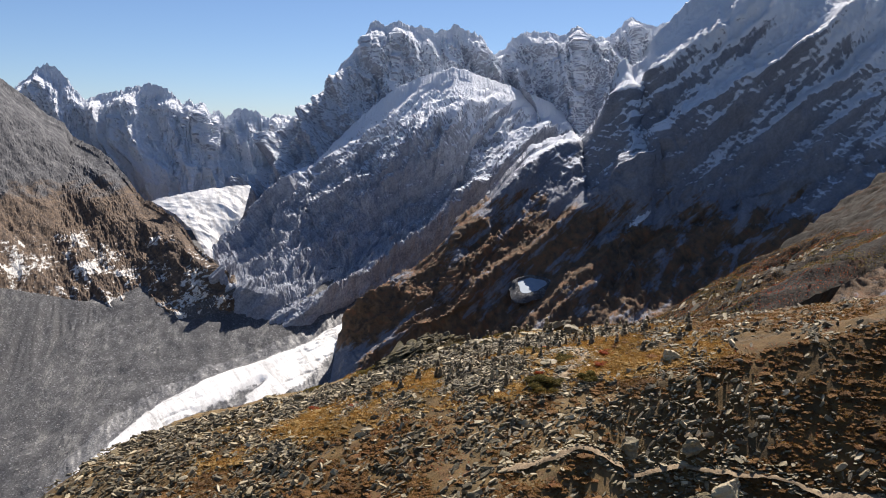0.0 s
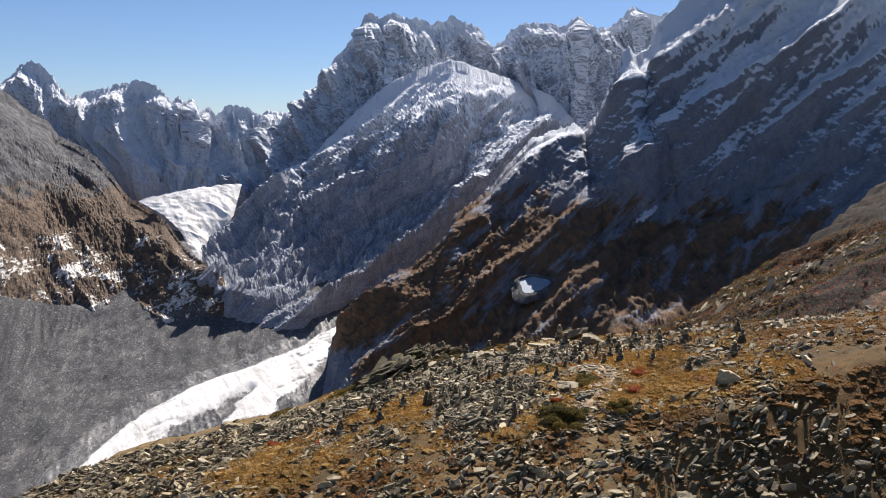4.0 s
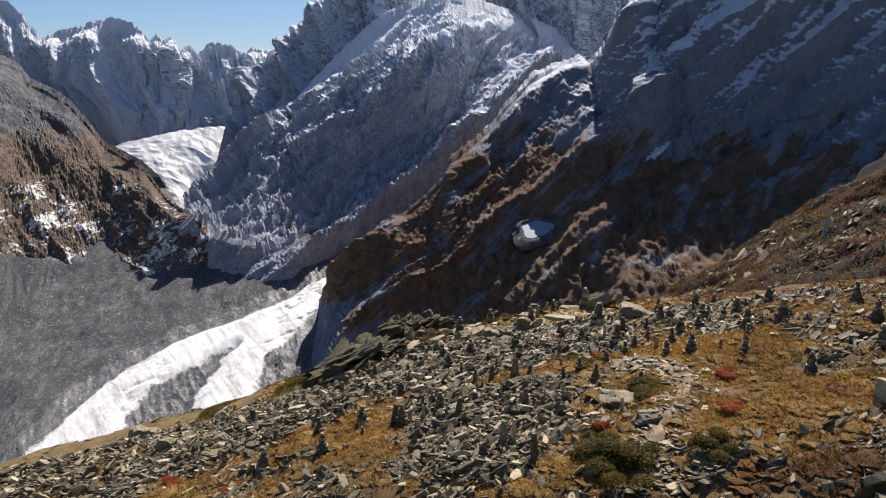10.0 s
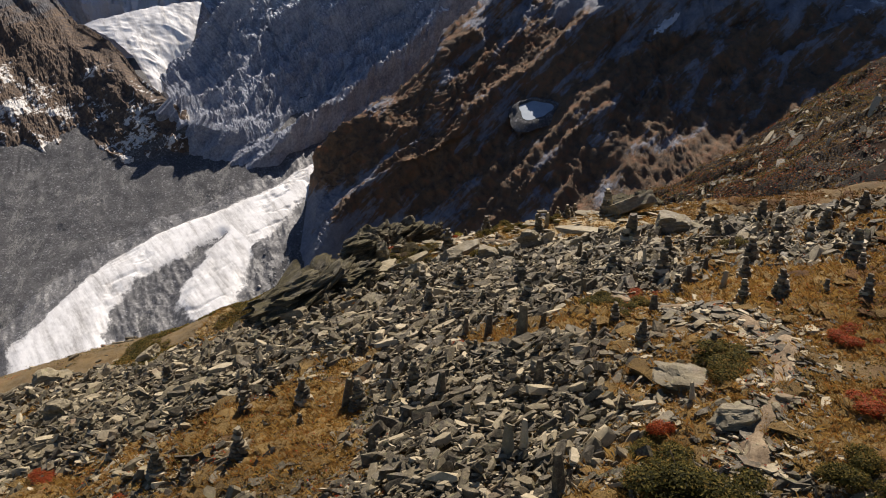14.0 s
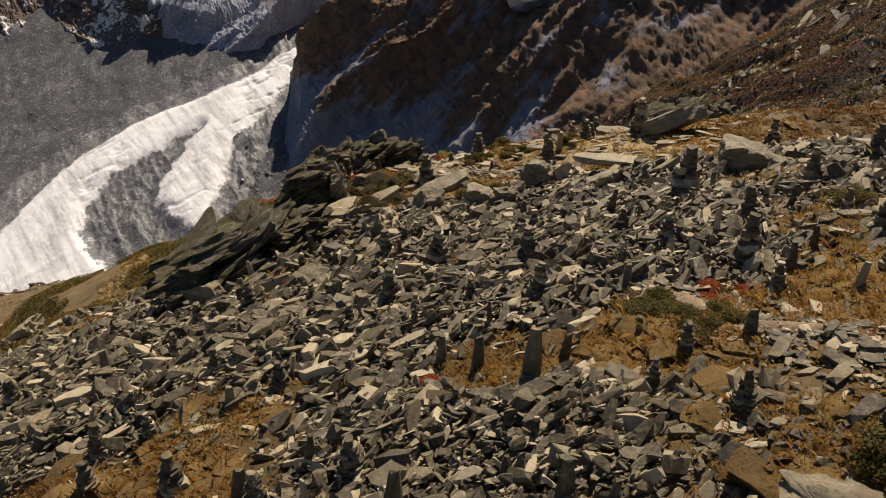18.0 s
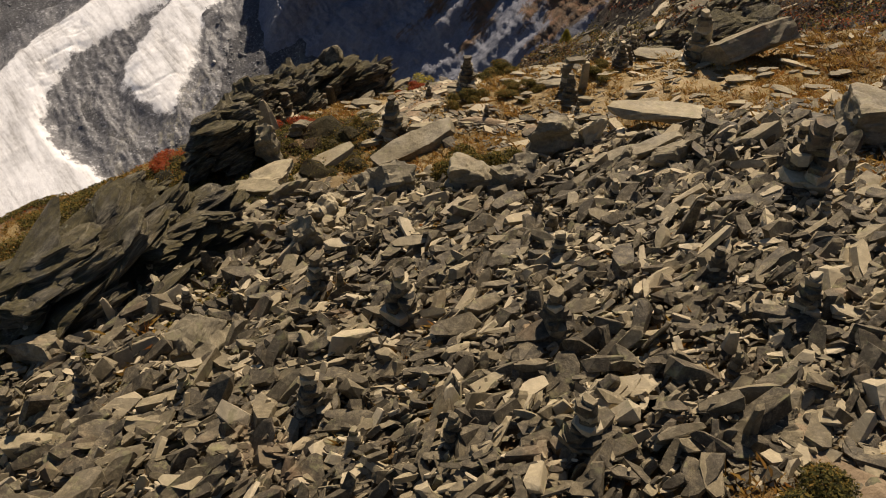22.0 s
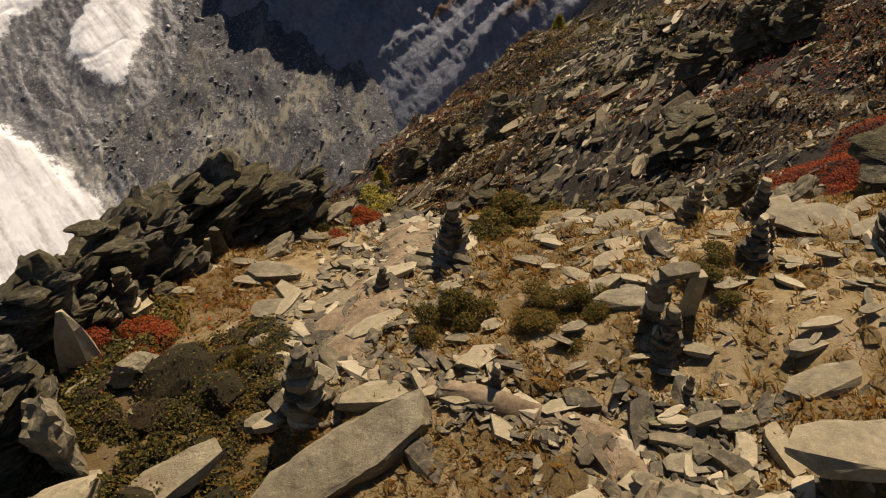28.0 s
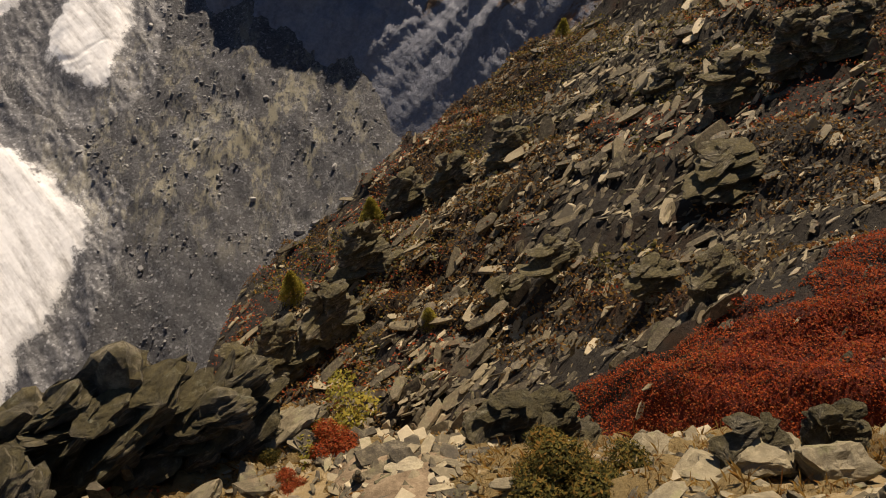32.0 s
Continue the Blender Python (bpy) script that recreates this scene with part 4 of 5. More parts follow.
def beds(x, y, seed):
    """Bands of broken beds that climb the slope from lower left to upper right."""
    p, q = 0.82 * x + 0.57 * y, 0.82 * y - 0.57 * x
    return fbm(q * 0.24, p * 0.05, 4, seed) + 0.35 * fbm(x * 0.3, y * 0.3, 4, seed + 5)


RED_X, RED_Y = [5.5, 8, 10, 11.5, 13.3, 15.3, 17, 20], [73.2, 72.6, 71.8, 71.5, 71.9, 73.2, 74.0, 74.6]


def slope_stones(name, count, x1, y1, seed, median, longest, shapes, share, label):
    x, y = rng.uniform(-8, x1, count), rng.uniform(66, y1, count)
    grassy = 1 - 0.7 * smooth(16, 26, x)
    keep = (y < np.interp(x, CREST_X, CREST_Y) + 1.5) & (rng.uniform(0, 1, count) < share * (0.10 + smooth(-0.10, 0.22, beds(x, y, seed))) * grassy)
    keep &= (y > np.interp(x, RED_X, RED_Y) + 0.1) | (x < 6.5) | (rng.uniform(0, 1, count) < 0.04)
    x, y = x[keep], y[keep]
    n = len(x)
    length = np.clip(median * np.exp(0.55 * rng.normal(size=n)), 0.08, longest)
    size = np.stack([length * 1.7, length * rng.uniform(0.5, 1.0, n), length * rng.uniform(0.6, 1.5, n)], -1)
    turn = turns(rng.normal(0.05, 0.38, n), rng.normal(-0.45, 0.28, n), rng.normal(0.55, 0.45, n))
    return scatter(name, shapes, np.stack([x, y, slope_height(x, y) + 0.15 * length], -1), turn, size, MAT_SCHIST, label, "stones")


slope_stones("scree_slope", 52000, 44, 112, 120, 0.22, 1.5, SLABS + BLOCKS[:2], 0.6, "schist slabs and outcrops on the steep slope")
slope_stones("rubble_slope", 60000, 32, 102, 122, 0.12, 0.4, CHIPS, 0.7, "small schist rubble on the steep slope")

n = 34000
x, y = rng.uniform(-100, 14, n), rng.uniform(118, 212, n)
ice = fbm(x * 0.07, y * 0.07, 4, 133)
keep = rng.uniform(0, 1, n) < smooth(-0.2, 0.3, ice)
x, y = x[keep], y[keep]
n = len(x)
length = np.clip(0.20 * np.exp(0.5 * rng.normal(size=n)), 0.12, 0.6)
size = np.stack([length, length * 0.9, length * 1.6], -1) * rng.uniform(0.7, 1.3, (n, 3))
turn = turns(rng.normal(0, 0.2, n), rng.normal(0, 0.2, n), rng.uniform(0, 6.28, n))
scatter("moraine_boulders", CHIPS + BLOCKS[:2], np.stack([x, y, floor_height(x, y) + 0.1 * length], -1), turn, size, MAT_GRANITE, "grey granite boulders on the moraine", "stones")
n = 2600
x, y = rng.uniform(-42, 8, n), rng.uniform(136, 188, n)
keep = (rng.uniform(0, 1, n) < 0.12 + smooth(0.0, 0.3, fbm(x * 0.12, y * 0.12, 4, 136))) & (inside_by(x, y, GLACIER_EDGE) < -2)
x, y = x[keep], y[keep]
n = len(x)
length = np.clip(0.30 * np.exp(0.5 * rng.normal(size=n)), 0.25, 1.5)
size = np.stack([length, length * 0.9, length * 1.5], -1) * rng.uniform(0.7, 1.3, (n, 3))
scatter("moraine_blocks", BLOCKS, np.stack([x, y, floor_height(x, y) + 0.15 * length], -1), turns(rng.normal(0, 0.25, n), rng.normal(0, 0.25, n), rng.uniform(0, 6.28, n)), size, MAT_GRANITE, "large angular granite blocks below the cliff", "stones")


def part(name, me, parent, m, label=""):
    ob = new(name, me)
    ob.parent = parent
    ob.matrix_local = m
    return tagged(ob, label)


def ground_at(x, y):
    return float(ridge_height(np.array([x]), np.array([y]))[0])


# ---- cairns ----
def cairn(x, y, height, slim=1.0):
    """Flat stones piled up dry, narrower towards the top."""
    r = random.Random(int(x * 97 + y * 131))
    root = new("cairn")
    root.location = (x, y, ground_at(x, y))
    z, level = 0.0, 0
    while z < height:
        f = z / height
        width = height * (0.62 - 0.42 * f ** 0.8) * slim
        thick = max(0.045, min(0.11, height * r.uniform(0.07, 0.13)))
        many = 3 if f < 0.35 and height > 0.45 else 2 if f < 0.6 and height > 0.4 else 1
        spin = r.uniform(0, 6.28)
        for k in range(many):
            a = spin + 6.28 * k / many
            off = width * 0.30 if many > 1 else width * 0.06
            long = width * (0.72 if many > 1 else 1.0) * r.uniform(0.85, 1.2)
            m = pose(off * math.cos(a), off * math.sin(a), z + thick * 0.5, r.uniform(-9, 9), r.uniform(-9, 9), math.degrees(a) + 90 + r.uniform(-25, 25))
            me = SLABS[r.randrange(14)]
            deep = max(v.co.z for v in me.vertices) * 2
            part("stone", me, root, m @ Matrix.Diagonal((long * 1.25, long * 1.2, thick * 1.25 / deep, 1)))
        z += thick * 0.92
        level += 1
    tall = "tall" if height > 0.75 else "small" if height < 0.4 else "knee-high"
    return tagged(root, tall + " cairn of dry-piled flat schist stones", "cairn", "cairns on the ridge")


rc = random.Random(41)
while len(CAIRNS) < 112:
    x, y = rc.uniform(-2.5, 13.5), rc.uniform(46.5, 57.2)
    if all(math.hypot(x - c[0], y - c[1]) > 0.75 for c in CAIRNS) and abs(x - np.interp(y, TRAIL_Y, TRAIL_X)) > 0.6:
        CAIRNS.append((x, y, rc.choice((0.26, 0.32, 0.38, 0.45, 0.52, 0.6))))
while len(STANDING) < 46:
    x, y = rc.uniform(-1.5, 10), rc.uniform(45.5, 57)
    if all(math.hypot(x - c[0], y - c[1]) > 0.5 for c in CAIRNS + STANDING) and abs(x - np.interp(y, TRAIL_Y, TRAIL_X)) > 0.6:
        STANDING.append((x, y, rc.uniform(0.28, 0.5), rc.uniform(0.1, 0.2)))
for x, y, h in CAIRNS:
    cairn(x, y, h * 1.05)


# ---- standing stones ----
def standing_stone(x, y, height, width):
    s = int(x * 53 + y * 71)
    r = random.Random(s)
    pts = []
    for k in range(5):
        f = k / 4
        w = width * 0.62 * (1 - (0.85 if width > 0.35 else 0.5) * f ** 1.4) * r.uniform(0.85, 1.1)
        for q in range(5):
            a = 6.28 * q / 5 + r.uniform(-0.3, 0.3)
            pts.append((w * math.cos(a), w * 0.6 * math.sin(a), -0.12 + (height + 0.12) * f * r.uniform(0.97, 1.03)))
    ob = new("standing_stone", hull_mesh("standing_stone", pts, MAT_SCHIST, 1, 0.02, s))
    ob.matrix_world = pose(x, y, ground_at(x, y), r.uniform(-7, 7), r.uniform(-9, 9), r.uniform(-40, 40))
    return tagged(ob, "narrow schist stone set upright in the rubble", "standing stone", "upright stones")


for x, y, h, w in STANDING:
    standing_stone(x, y, h * 1.05, w)


# ---- boulders ----
def rock_mesh(name, seed, box_like=3.5, layers=0.5, n=9, material=None, full=False):
    """A block of schist: a rounded box cut by flat faces, with layered relief."""
    r = np.random.default_rng(seed)
    bm = bmesh.new()
    bmesh.ops.create_cube(bm, size=1.0)
    bmesh.ops.subdivide_edges(bm, edges=bm.edges, cuts=n, use_grid_fill=True)
    planes = []
    for _ in range(9):
        v = r.normal(size=3)
        planes.append((Vector(v / np.linalg.norm(v)), r.uniform(0.22, 0.40)))
    for v in bm.verts:
        q = v.co * 2
        k = (abs(q.x) ** box_like + abs(q.y) ** box_like + abs(q.z) ** box_like) ** (-1 / box_like)
        p = q * k * 0.5
        for m, d in planes:
            over = p.dot(m) - d
            if over > 0:
                p -= m * over
        s = noise.noise(Vector((p.x * 1.5 + seed, p.y * 1.5, p.z * 7)))
        t = noise.fractal(p * 3.5 + Vector((seed, 2, 0)), 0.9, 2.0, 5)
        flat = Vector((p.x, p.y, 0))
        v.co = p + flat * (0.22 * layers * round(s * 3) / 3) + p.normalized() * (0.10 * t)
    if full:
        lo = [min(v.co[k] for v in bm.verts) for k in range(3)]
        hi = [max(v.co[k] for v in bm.verts) for k in range(3)]
        for v in bm.verts:
            v.co = Vector([(v.co[k] - 0.5 * (lo[k] + hi[k])) / (hi[k] - lo[k]) for k in range(3)])
    bmesh.ops.triangulate(bm, faces=bm.faces)
    me = bpy.data.meshes.new(name)
    bm.to_mesh(me)
    bm.free()
    me.materials.append(material or MAT_SCHIST)
    return me


ROCKS = [rock_mesh("boulder", 300 + i, 3.0 + i % 3, 0.5 + 0.25 * (i % 3), 11, MAT_BOULDER, True) for i in range(12)]
MOSSY = [rock_mesh("bed", 450 + i, 6.0, 1.0, 7, MAT_MOSSY_SHADED) for i in range(7)]
# The dark stone puts the slope crags' shade into their colour.
LEDGES = [rock_mesh("ledge", 400 + i, 6.0, 0.9, 5, MAT_MOSSY_SHADED) for i in range(6)]


def boulder(x, y, width, height):
    s = abs(int(x * 41 + y * 67 + width * 10))
    r = random.Random(s)
    ob = new("boulder", ROCKS[s % 12])
    flat = height / max(width, 0.01)
    ob.matrix_world = pose(x, y + width * 0.2, ground_at(x, y + width * 0.2) + height * 0.36, r.gauss(0, 8), r.gauss(-8, 8), r.gauss(15, 25)) @ Matrix.Diagonal((width * 1.05, width * 0.8, height * 1.2, 1))
    kind = "long flat lichen-spotted schist slab lying on the ridge" if flat < 0.42 else "angular lichen-grown schist boulder among rubble"
    return tagged(ob, kind, "boulder", "boulders on the ridge")


def outcrop(x, y, width, height):
    """Tilted beds of schist breaking out of the turf."""
    r = random.Random(int(x * 31 + y * 47))
    root = new("rock_outcrop")
    root.location = (x, y + 0.25 * width, ground_at(x, y + 0.25 * width))
    for k in range(13):
        f = k / 12
        wide = width * r.uniform(0.35, 0.7) * (1 - 0.35 * f)
        m = pose(r.uniform(-0.3, 0.3) * width, r.uniform(-0.22, 0.22) * width, height * (0.1 + 0.72 * f) , r.gauss(4, 7), r.gauss(-22, 8), r.gauss(15, 22))
        part("ledge", LEDGES[r.randrange(6)], root, m @ Matrix.Diagonal((wide, wide * 0.7, height * r.uniform(0.2, 0.42), 1)))
    return tagged(root, "dark outcrop of tilted schist beds on the ridge", "rock outcrop", "outcrops")


def knoll(x, y, width, depth, height, label):
    """A dark mass of tilted beds: a few great blocks leaning on one another, smaller ones at the foot."""
    r = random.Random(int(abs(x) * 83 + y * 29))
    root = new("rock_outcrop")
    root.location = (x, y, ground_at(x, y))
    part("bed", MOSSY[r.randrange(7)], root, pose(0, 0.1 * depth, height * 0.28, r.gauss(0, 5), r.gauss(-14, 5), r.gauss(10, 12)) @ Matrix.Diagonal((width * 0.75, depth * 0.75, height * 1.1, 1)))
    for k in range(34):
        f = (k % 6) / 5
        a = k * 2.4
        wide = width * r.uniform(0.35, 0.65)
        m = pose(0.36 * width * math.cos(a) * (1 - 0.4 * f), 0.36 * depth * math.sin(a) * (1 - 0.4 * f), height * (0.08 + 0.62 * f) * (1 - 0.25 * r.random()), r.gauss(-8, 10), r.gauss(-24, 9), r.gauss(10, 25))
        part("bed", MOSSY[r.randrange(7)], root, m @ Matrix.Diagonal((wide, wide * 0.7, height * r.uniform(0.10, 0.26), 1)))
    return tagged(root, label, "rock outcrop", "outcrops at the ridge edge")


for x, y, w, d, h in ((-1.1, 56.2, 3.0, 2.6, 1.55), (-2.6, 57.4, 2.0, 1.8, 1.2), (0.1, 57.2, 1.8, 1.8, 1.25), (-0.1, 60.5, 1.5, 1.3, 1.5), (0.0, 62.3, 1.3, 1.2, 1.4), (-1.9, 59.6, 1.7, 1.5, 1.2),
                      (0.55, 63.5, 1.6, 1.2, 1.5), (0.4, 64.6, 1.6, 1.0, 1.2), (1.4, 64.8, 1.7, 1.0, 1.4), (2.4, 64.8, 1.2, 0.8, 1.0)):
    knoll(x, y, w, d, h, "dark mossy outcrop of tilted schist beds at the ridge edge")


for x, y, w, h in BOULDERS + BOULDERS_EDGE:
    if w > 1.55 and h > 0.5:
        outcrop(x, y, w, h)
    else:
        boulder(x, y, w, h)


# ---- the slabs of the ridge top nearest the camera's way ----
ridge = bpy.data.objects["ground_ridge"]
place, turn, size = stones_on_ridge(900, -0.5, 9, 48, 62.5, 0.30, 0.70, 0.25, 0.30)
for p, m, s in list(zip(place, turn, size))[:300]:
    q = Matrix([list(r) for r in m]).to_4x4()
    part("slab", SLABS[int(p[0] * 100) % 14], ridge, Matrix.Translation((p[0], p[1], p[2] + 0.05)) @ q @ Matrix.Diagonal((*s, 1)))


# ---- flat pale stones lying in the turf of the far end ----
FLAGS = [hull_mesh("flat_stone", slab_points(240 + i, 11 + i % 3, 0.09 + 0.02 * (i % 4)), MAT_SLAB) for i in range(10)]
n = 900
x, y = rng.uniform(0.5, 11.5, n), rng.uniform(58.6, 64.5, n)
keep = clear_of_boulders(x, y) & (rng.uniform(0, 1, n) < 0.25 + 0.75 * smooth(-0.05, 0.25, fbm(x * 0.6, y * 0.6, 3, 140)))
x, y = x[keep][:290], y[keep][:290]
n = len(x)
length = np.clip(0.155 * np.exp(0.55 * rng.normal(size=n)), 0.07, 0.5)
for k in range(n):
    m = pose(x[k], y[k], ground_at(x[k], y[k]) + 0.055, *np.degrees(rng.normal(0, 0.10, 2)), math.degrees(rng.normal(0.12, 0.4)))
    part("flat_stone", FLAGS[k % 10], ridge, m @ Matrix.Diagonal((length[k] * 1.6, length[k] * rng.uniform(0.6, 1.1), length[k] * rng.uniform(0.9, 2.0), 1)))


# ---- path ----
def footpath(y0, y1, width, flare):
    ty = np.linspace(y0, y1, 160)
    tx = np.interp(ty, TRAIL_Y, TRAIL_X)
    wide = width + flare * smooth(60, 63, ty) + 0.08 * grain(ty * 0.9, 0 * ty, 150)
    w = np.linspace(-1, 1, 9)[None, :]
    X = tx[:, None] + w * wide[:, None] + 0.10 * grain(ty[:, None] * 2 + w, w * 2, 152)
    Y = ty[:, None] + 0 * w
    Z = ridge_height(X, Y) + 0.055 + 0.05 * grain(X * 1.7, Y * 1.7, 153) - 0.09 * np.abs(w) ** 3
    tagged(new("path", mesh_of("path", np.stack([X, Y, Z], -1).reshape(-1, 3), grid_faces(160, 9), MAT_SOIL)), "trodden brown footpath over the ridge", "path", kind="structure")


footpath(43.0, 64.9, 0.24, 0.35)


def front_path():
    """A narrow trodden ledge along the foot of the ridge's front."""
    X = np.linspace(4.0, 24, 150)[:, None] + 0 * np.linspace(-1, 1, 7)[None, :]
    mid = np.interp(X, [4, 8, 12, 16.5, 20, 24], [37.1, 37.9, 37.8, 36.8, 35.5, 34.2]) + 0.12 * grain(X * 0.4, 0 * X, 155)
    w = np.linspace(-1, 1, 7)[None, :]
    Y = mid + w * (0.30 + 0.10 * grain(X * 1.2, w, 156))
    Z = ridge_height(X, mid) + 0.12 - 0.10 * w ** 2 + 0.04 * grain(X * 3, Y * 3, 157)
    tagged(new("path_front", mesh_of("path_front", np.stack([X, Y, Z], -1).reshape(-1, 3), grid_faces(150, 7), MAT_SOIL)), "pale trodden ledge path along the ridge front", "path", kind="structure")


front_path()
n = 900
x = rng.uniform(4, 24, n)
y = np.interp(x, [4, 8, 12, 16.5, 20, 24], [37.1, 37.9, 37.8, 36.8, 35.5, 34.2]) + rng.normal(0, 0.35, n)
length = np.clip(0.14 * np.exp(0.5 * rng.normal(size=n)), 0.05, 0.5)
size = np.stack([length * 1.4, length, length * rng.uniform(0.7, 1.5, n)], -1)
scatter("path_stones", SLABS, np.stack([x, y, ridge_height(x, y) + 0.10], -1), turns(rng.normal(0, 0.2, n), rng.normal(0, 0.2, n), rng.uniform(0, 6.28, n)), size, MAT_SLAB, "pale stones along the ledge path", "stones")
n = 7000
y = rng.uniform(42, 64.9, n)
x = np.interp(y, TRAIL_Y, TRAIL_X) + rng.normal(0, 0.55, n)
length = np.clip(0.075 * np.exp(0.7 * rng.normal(size=n)), 0.02, 0.45)
size = np.stack([length * 1.3, length * rng.uniform(0.6, 1.1, n), length * rng.uniform(0.7, 1.5, n)], -1)
turn = turns(rng.normal(0, 0.12, n), rng.normal(0, 0.12, n), rng.uniform(0, 6.28, n))
scatter("path_chips", CHIPS, np.stack([x, y, ridge_height(x, y) + 0.035], -1), turn, size, MAT_SCHIST, "small schist chips trodden into the path", "stones")


# ---- plants ----
def plant_material(name, stops, rough=0.7, thin=0.45):
    """Leaves and blades that let some light through."""
    n = Nodes(name, rough)
    patch = n.noise(0.7, 5, 0.6)
    tone = n.calc("ADD", n.calc("MULTIPLY", n.geo.outputs["Random Per Island"], 0.45), n.calc("MULTIPLY", patch, 0.6))
    n.bsdf.inputs["Specular IOR Level"].default_value = 0.12
    color = n.ramp(tone, stops)
    if thin:
        glow = n.tree.nodes.new("ShaderNodeBsdfTranslucent")
        n.link(color, glow.inputs["Color"])
        both = n.tree.nodes.new("ShaderNodeMixShader")
        both.inputs[0].default_value = thin
        n.link(n.bsdf.outputs[0], both.inputs[1])
        n.link(glow.outputs[0], both.inputs[2])
        n.link(both.outputs[0], n.tree.nodes["Material Output"].inputs["Surface"])
    return n.done(color)


MAT_GRASS = plant_material("dry_autumn_grass", [(0.25, (0.10, 0.055, 0.02)), (0.42, (0.24, 0.135, 0.035)), (0.58, (0.46, 0.285, 0.075)), (0.75, (0.30, 0.12, 0.03)), (0.9, (0.25, 0.21, 0.07))])
MAT_HEATH = plant_material("brown_heath", [(0.25, (0.025, 0.016, 0.008)), (0.42, (0.085, 0.05, 0.016)), (0.58, (0.26, 0.15, 0.04)), (0.75, (0.15, 0.05, 0.014)), (0.9, (0.08, 0.065, 0.022))])
MAT_LEAF = plant_material("alpenrose_leaves", [(0.3, (0.028, 0.028, 0.010)), (0.45, (0.075, 0.070, 0.018)), (0.62, (0.19, 0.150, 0.035)), (0.8, (0.28, 0.14, 0.03)), (0.95, (0.16, 0.06, 0.018))], 0.8)
MAT_RED = plant_material("red_bilberry_leaves", [(0.25, (0.08, 0.05, 0.02)), (0.42, (0.30, 0.042, 0.014)), (0.6, (0.46, 0.10, 0.024)), (0.8, (0.16, 0.10, 0.03))], 0.6)
MAT_LARCH = plant_material("yellow_larch_needles", [(0.3, (0.20, 0.18, 0.03)), (0.6, (0.36, 0.30, 0.05)), (0.85, (0.50, 0.36, 0.06))], 0.7)
MAT_WOOD = plant_material("grey_brown_bark", [(0.3, (0.06, 0.045, 0.035)), (0.8, (0.16, 0.12, 0.09))], 0.9, 0)


def blades(x, y, z, height, lean, many, width):
    """Bent two-triangle blades round each root."""
    n = len(x)
    a = rng.uniform(0, 6.28, (n, many))
    r = rng.uniform(0, 1, (n, many)) * lean[:, None]
    h = height[:, None] * rng.uniform(0.6, 1.15, (n, many))
    bx = x[:, None] + 0.45 * r * np.cos(a)
    by = y[:, None] + 0.45 * r * np.sin(a)
    px, py = -np.sin(a) * width, np.cos(a) * width
    z0 = np.broadcast_to(z[:, None] - 0.02, a.shape)
    k = rng.uniform(0.9, 1.6, (n, many))
    v = np.stack([
        np.stack([bx - px, by - py, z0], -1), np.stack([bx + px, by + py, z0], -1),
        np.stack([bx + 0.5 * r * k * np.cos(a), by + 0.5 * r * k * np.sin(a), z0 + h * 0.75], -1),
        np.stack([bx + 1.3 * r * k * np.cos(a), by + 1.3 * r * k * np.sin(a), z0 + h], -1)], 2).reshape(-1, 3)
    i = np.arange(n * many)[:, None] * 4
    return v, np.concatenate([i + np.array([[0, 1, 2]]), i + np.array([[2, 1, 3]])])


def mound_mesh(seed):
    """A low lumpy dome for the body of a tussock."""
    pts = [Vector((0, 0, 1))]
    r = random.Random(seed)
    for ring, (rad, up) in enumerate(((0.45, 0.86), (0.85, 0.45), (1.05, -0.25))):
        for k in range(5):
            a = 6.28 * (k + 0.5 * ring) / 5
            q = rad * r.uniform(0.82, 1.15)
            pts.append(Vector((q * math.cos(a), q * math.sin(a), up * r.uniform(0.8, 1.1))))
    return hull_mesh("mound", pts, MAT_TUFT)


def tuft_material(name, stops, streak=(0.40, 0.26, 0.085)):
    n = Nodes(name, 0.95)
    color = n.ramp(n.noise(0.45, 5, 0.65), stops)
    color = n.mix(color, n.ramp(n.noise(30, 8, 0.8, n.scaled(n.pos, 1, 1, 0.35)), [(0.3, (0.035, 0.022, 0.010)), (0.7, streak)]), 0.5)
    n.bump(n.noise(26, 8, 0.85, n.scaled(n.pos, 1, 1, 0.4)), 1.0, 0.06)
    return n.done(color)


MAT_TUFT = tuft_material("tussock_grass", [(0.36, (0.06, 0.04, 0.016)), (0.45, (0.17, 0.10, 0.028)), (0.55, (0.36, 0.225, 0.065)), (0.66, (0.22, 0.085, 0.024))], (0.40, 0.26, 0.085))
MAT_PALE_TUFT = tuft_material("pale_short_turf", [(0.36, (0.16, 0.105, 0.045)), (0.45, (0.32, 0.225, 0.095)), (0.55, (0.50, 0.37, 0.165)), (0.66, (0.30, 0.20, 0.07))])
MAT_RUST_TUFT = tuft_material("rust_tussock", [(0.36, (0.03, 0.020, 0.009)), (0.45, (0.08, 0.042, 0.013)), (0.55, (0.20, 0.105, 0.028)), (0.66, (0.13, 0.042, 0.013))], (0.24, 0.11, 0.03))
MAT_HEATH_TUFT = tuft_material("dark_heath_cushion", [(0.36, (0.014, 0.013, 0.006)), (0.45, (0.035, 0.030, 0.011)), (0.55, (0.07, 0.050, 0.016)), (0.66, (0.06, 0.024, 0.009))], (0.07, 0.06, 0.02))
MOUNDS = [mound_mesh(600 + k) for k in range(7)]


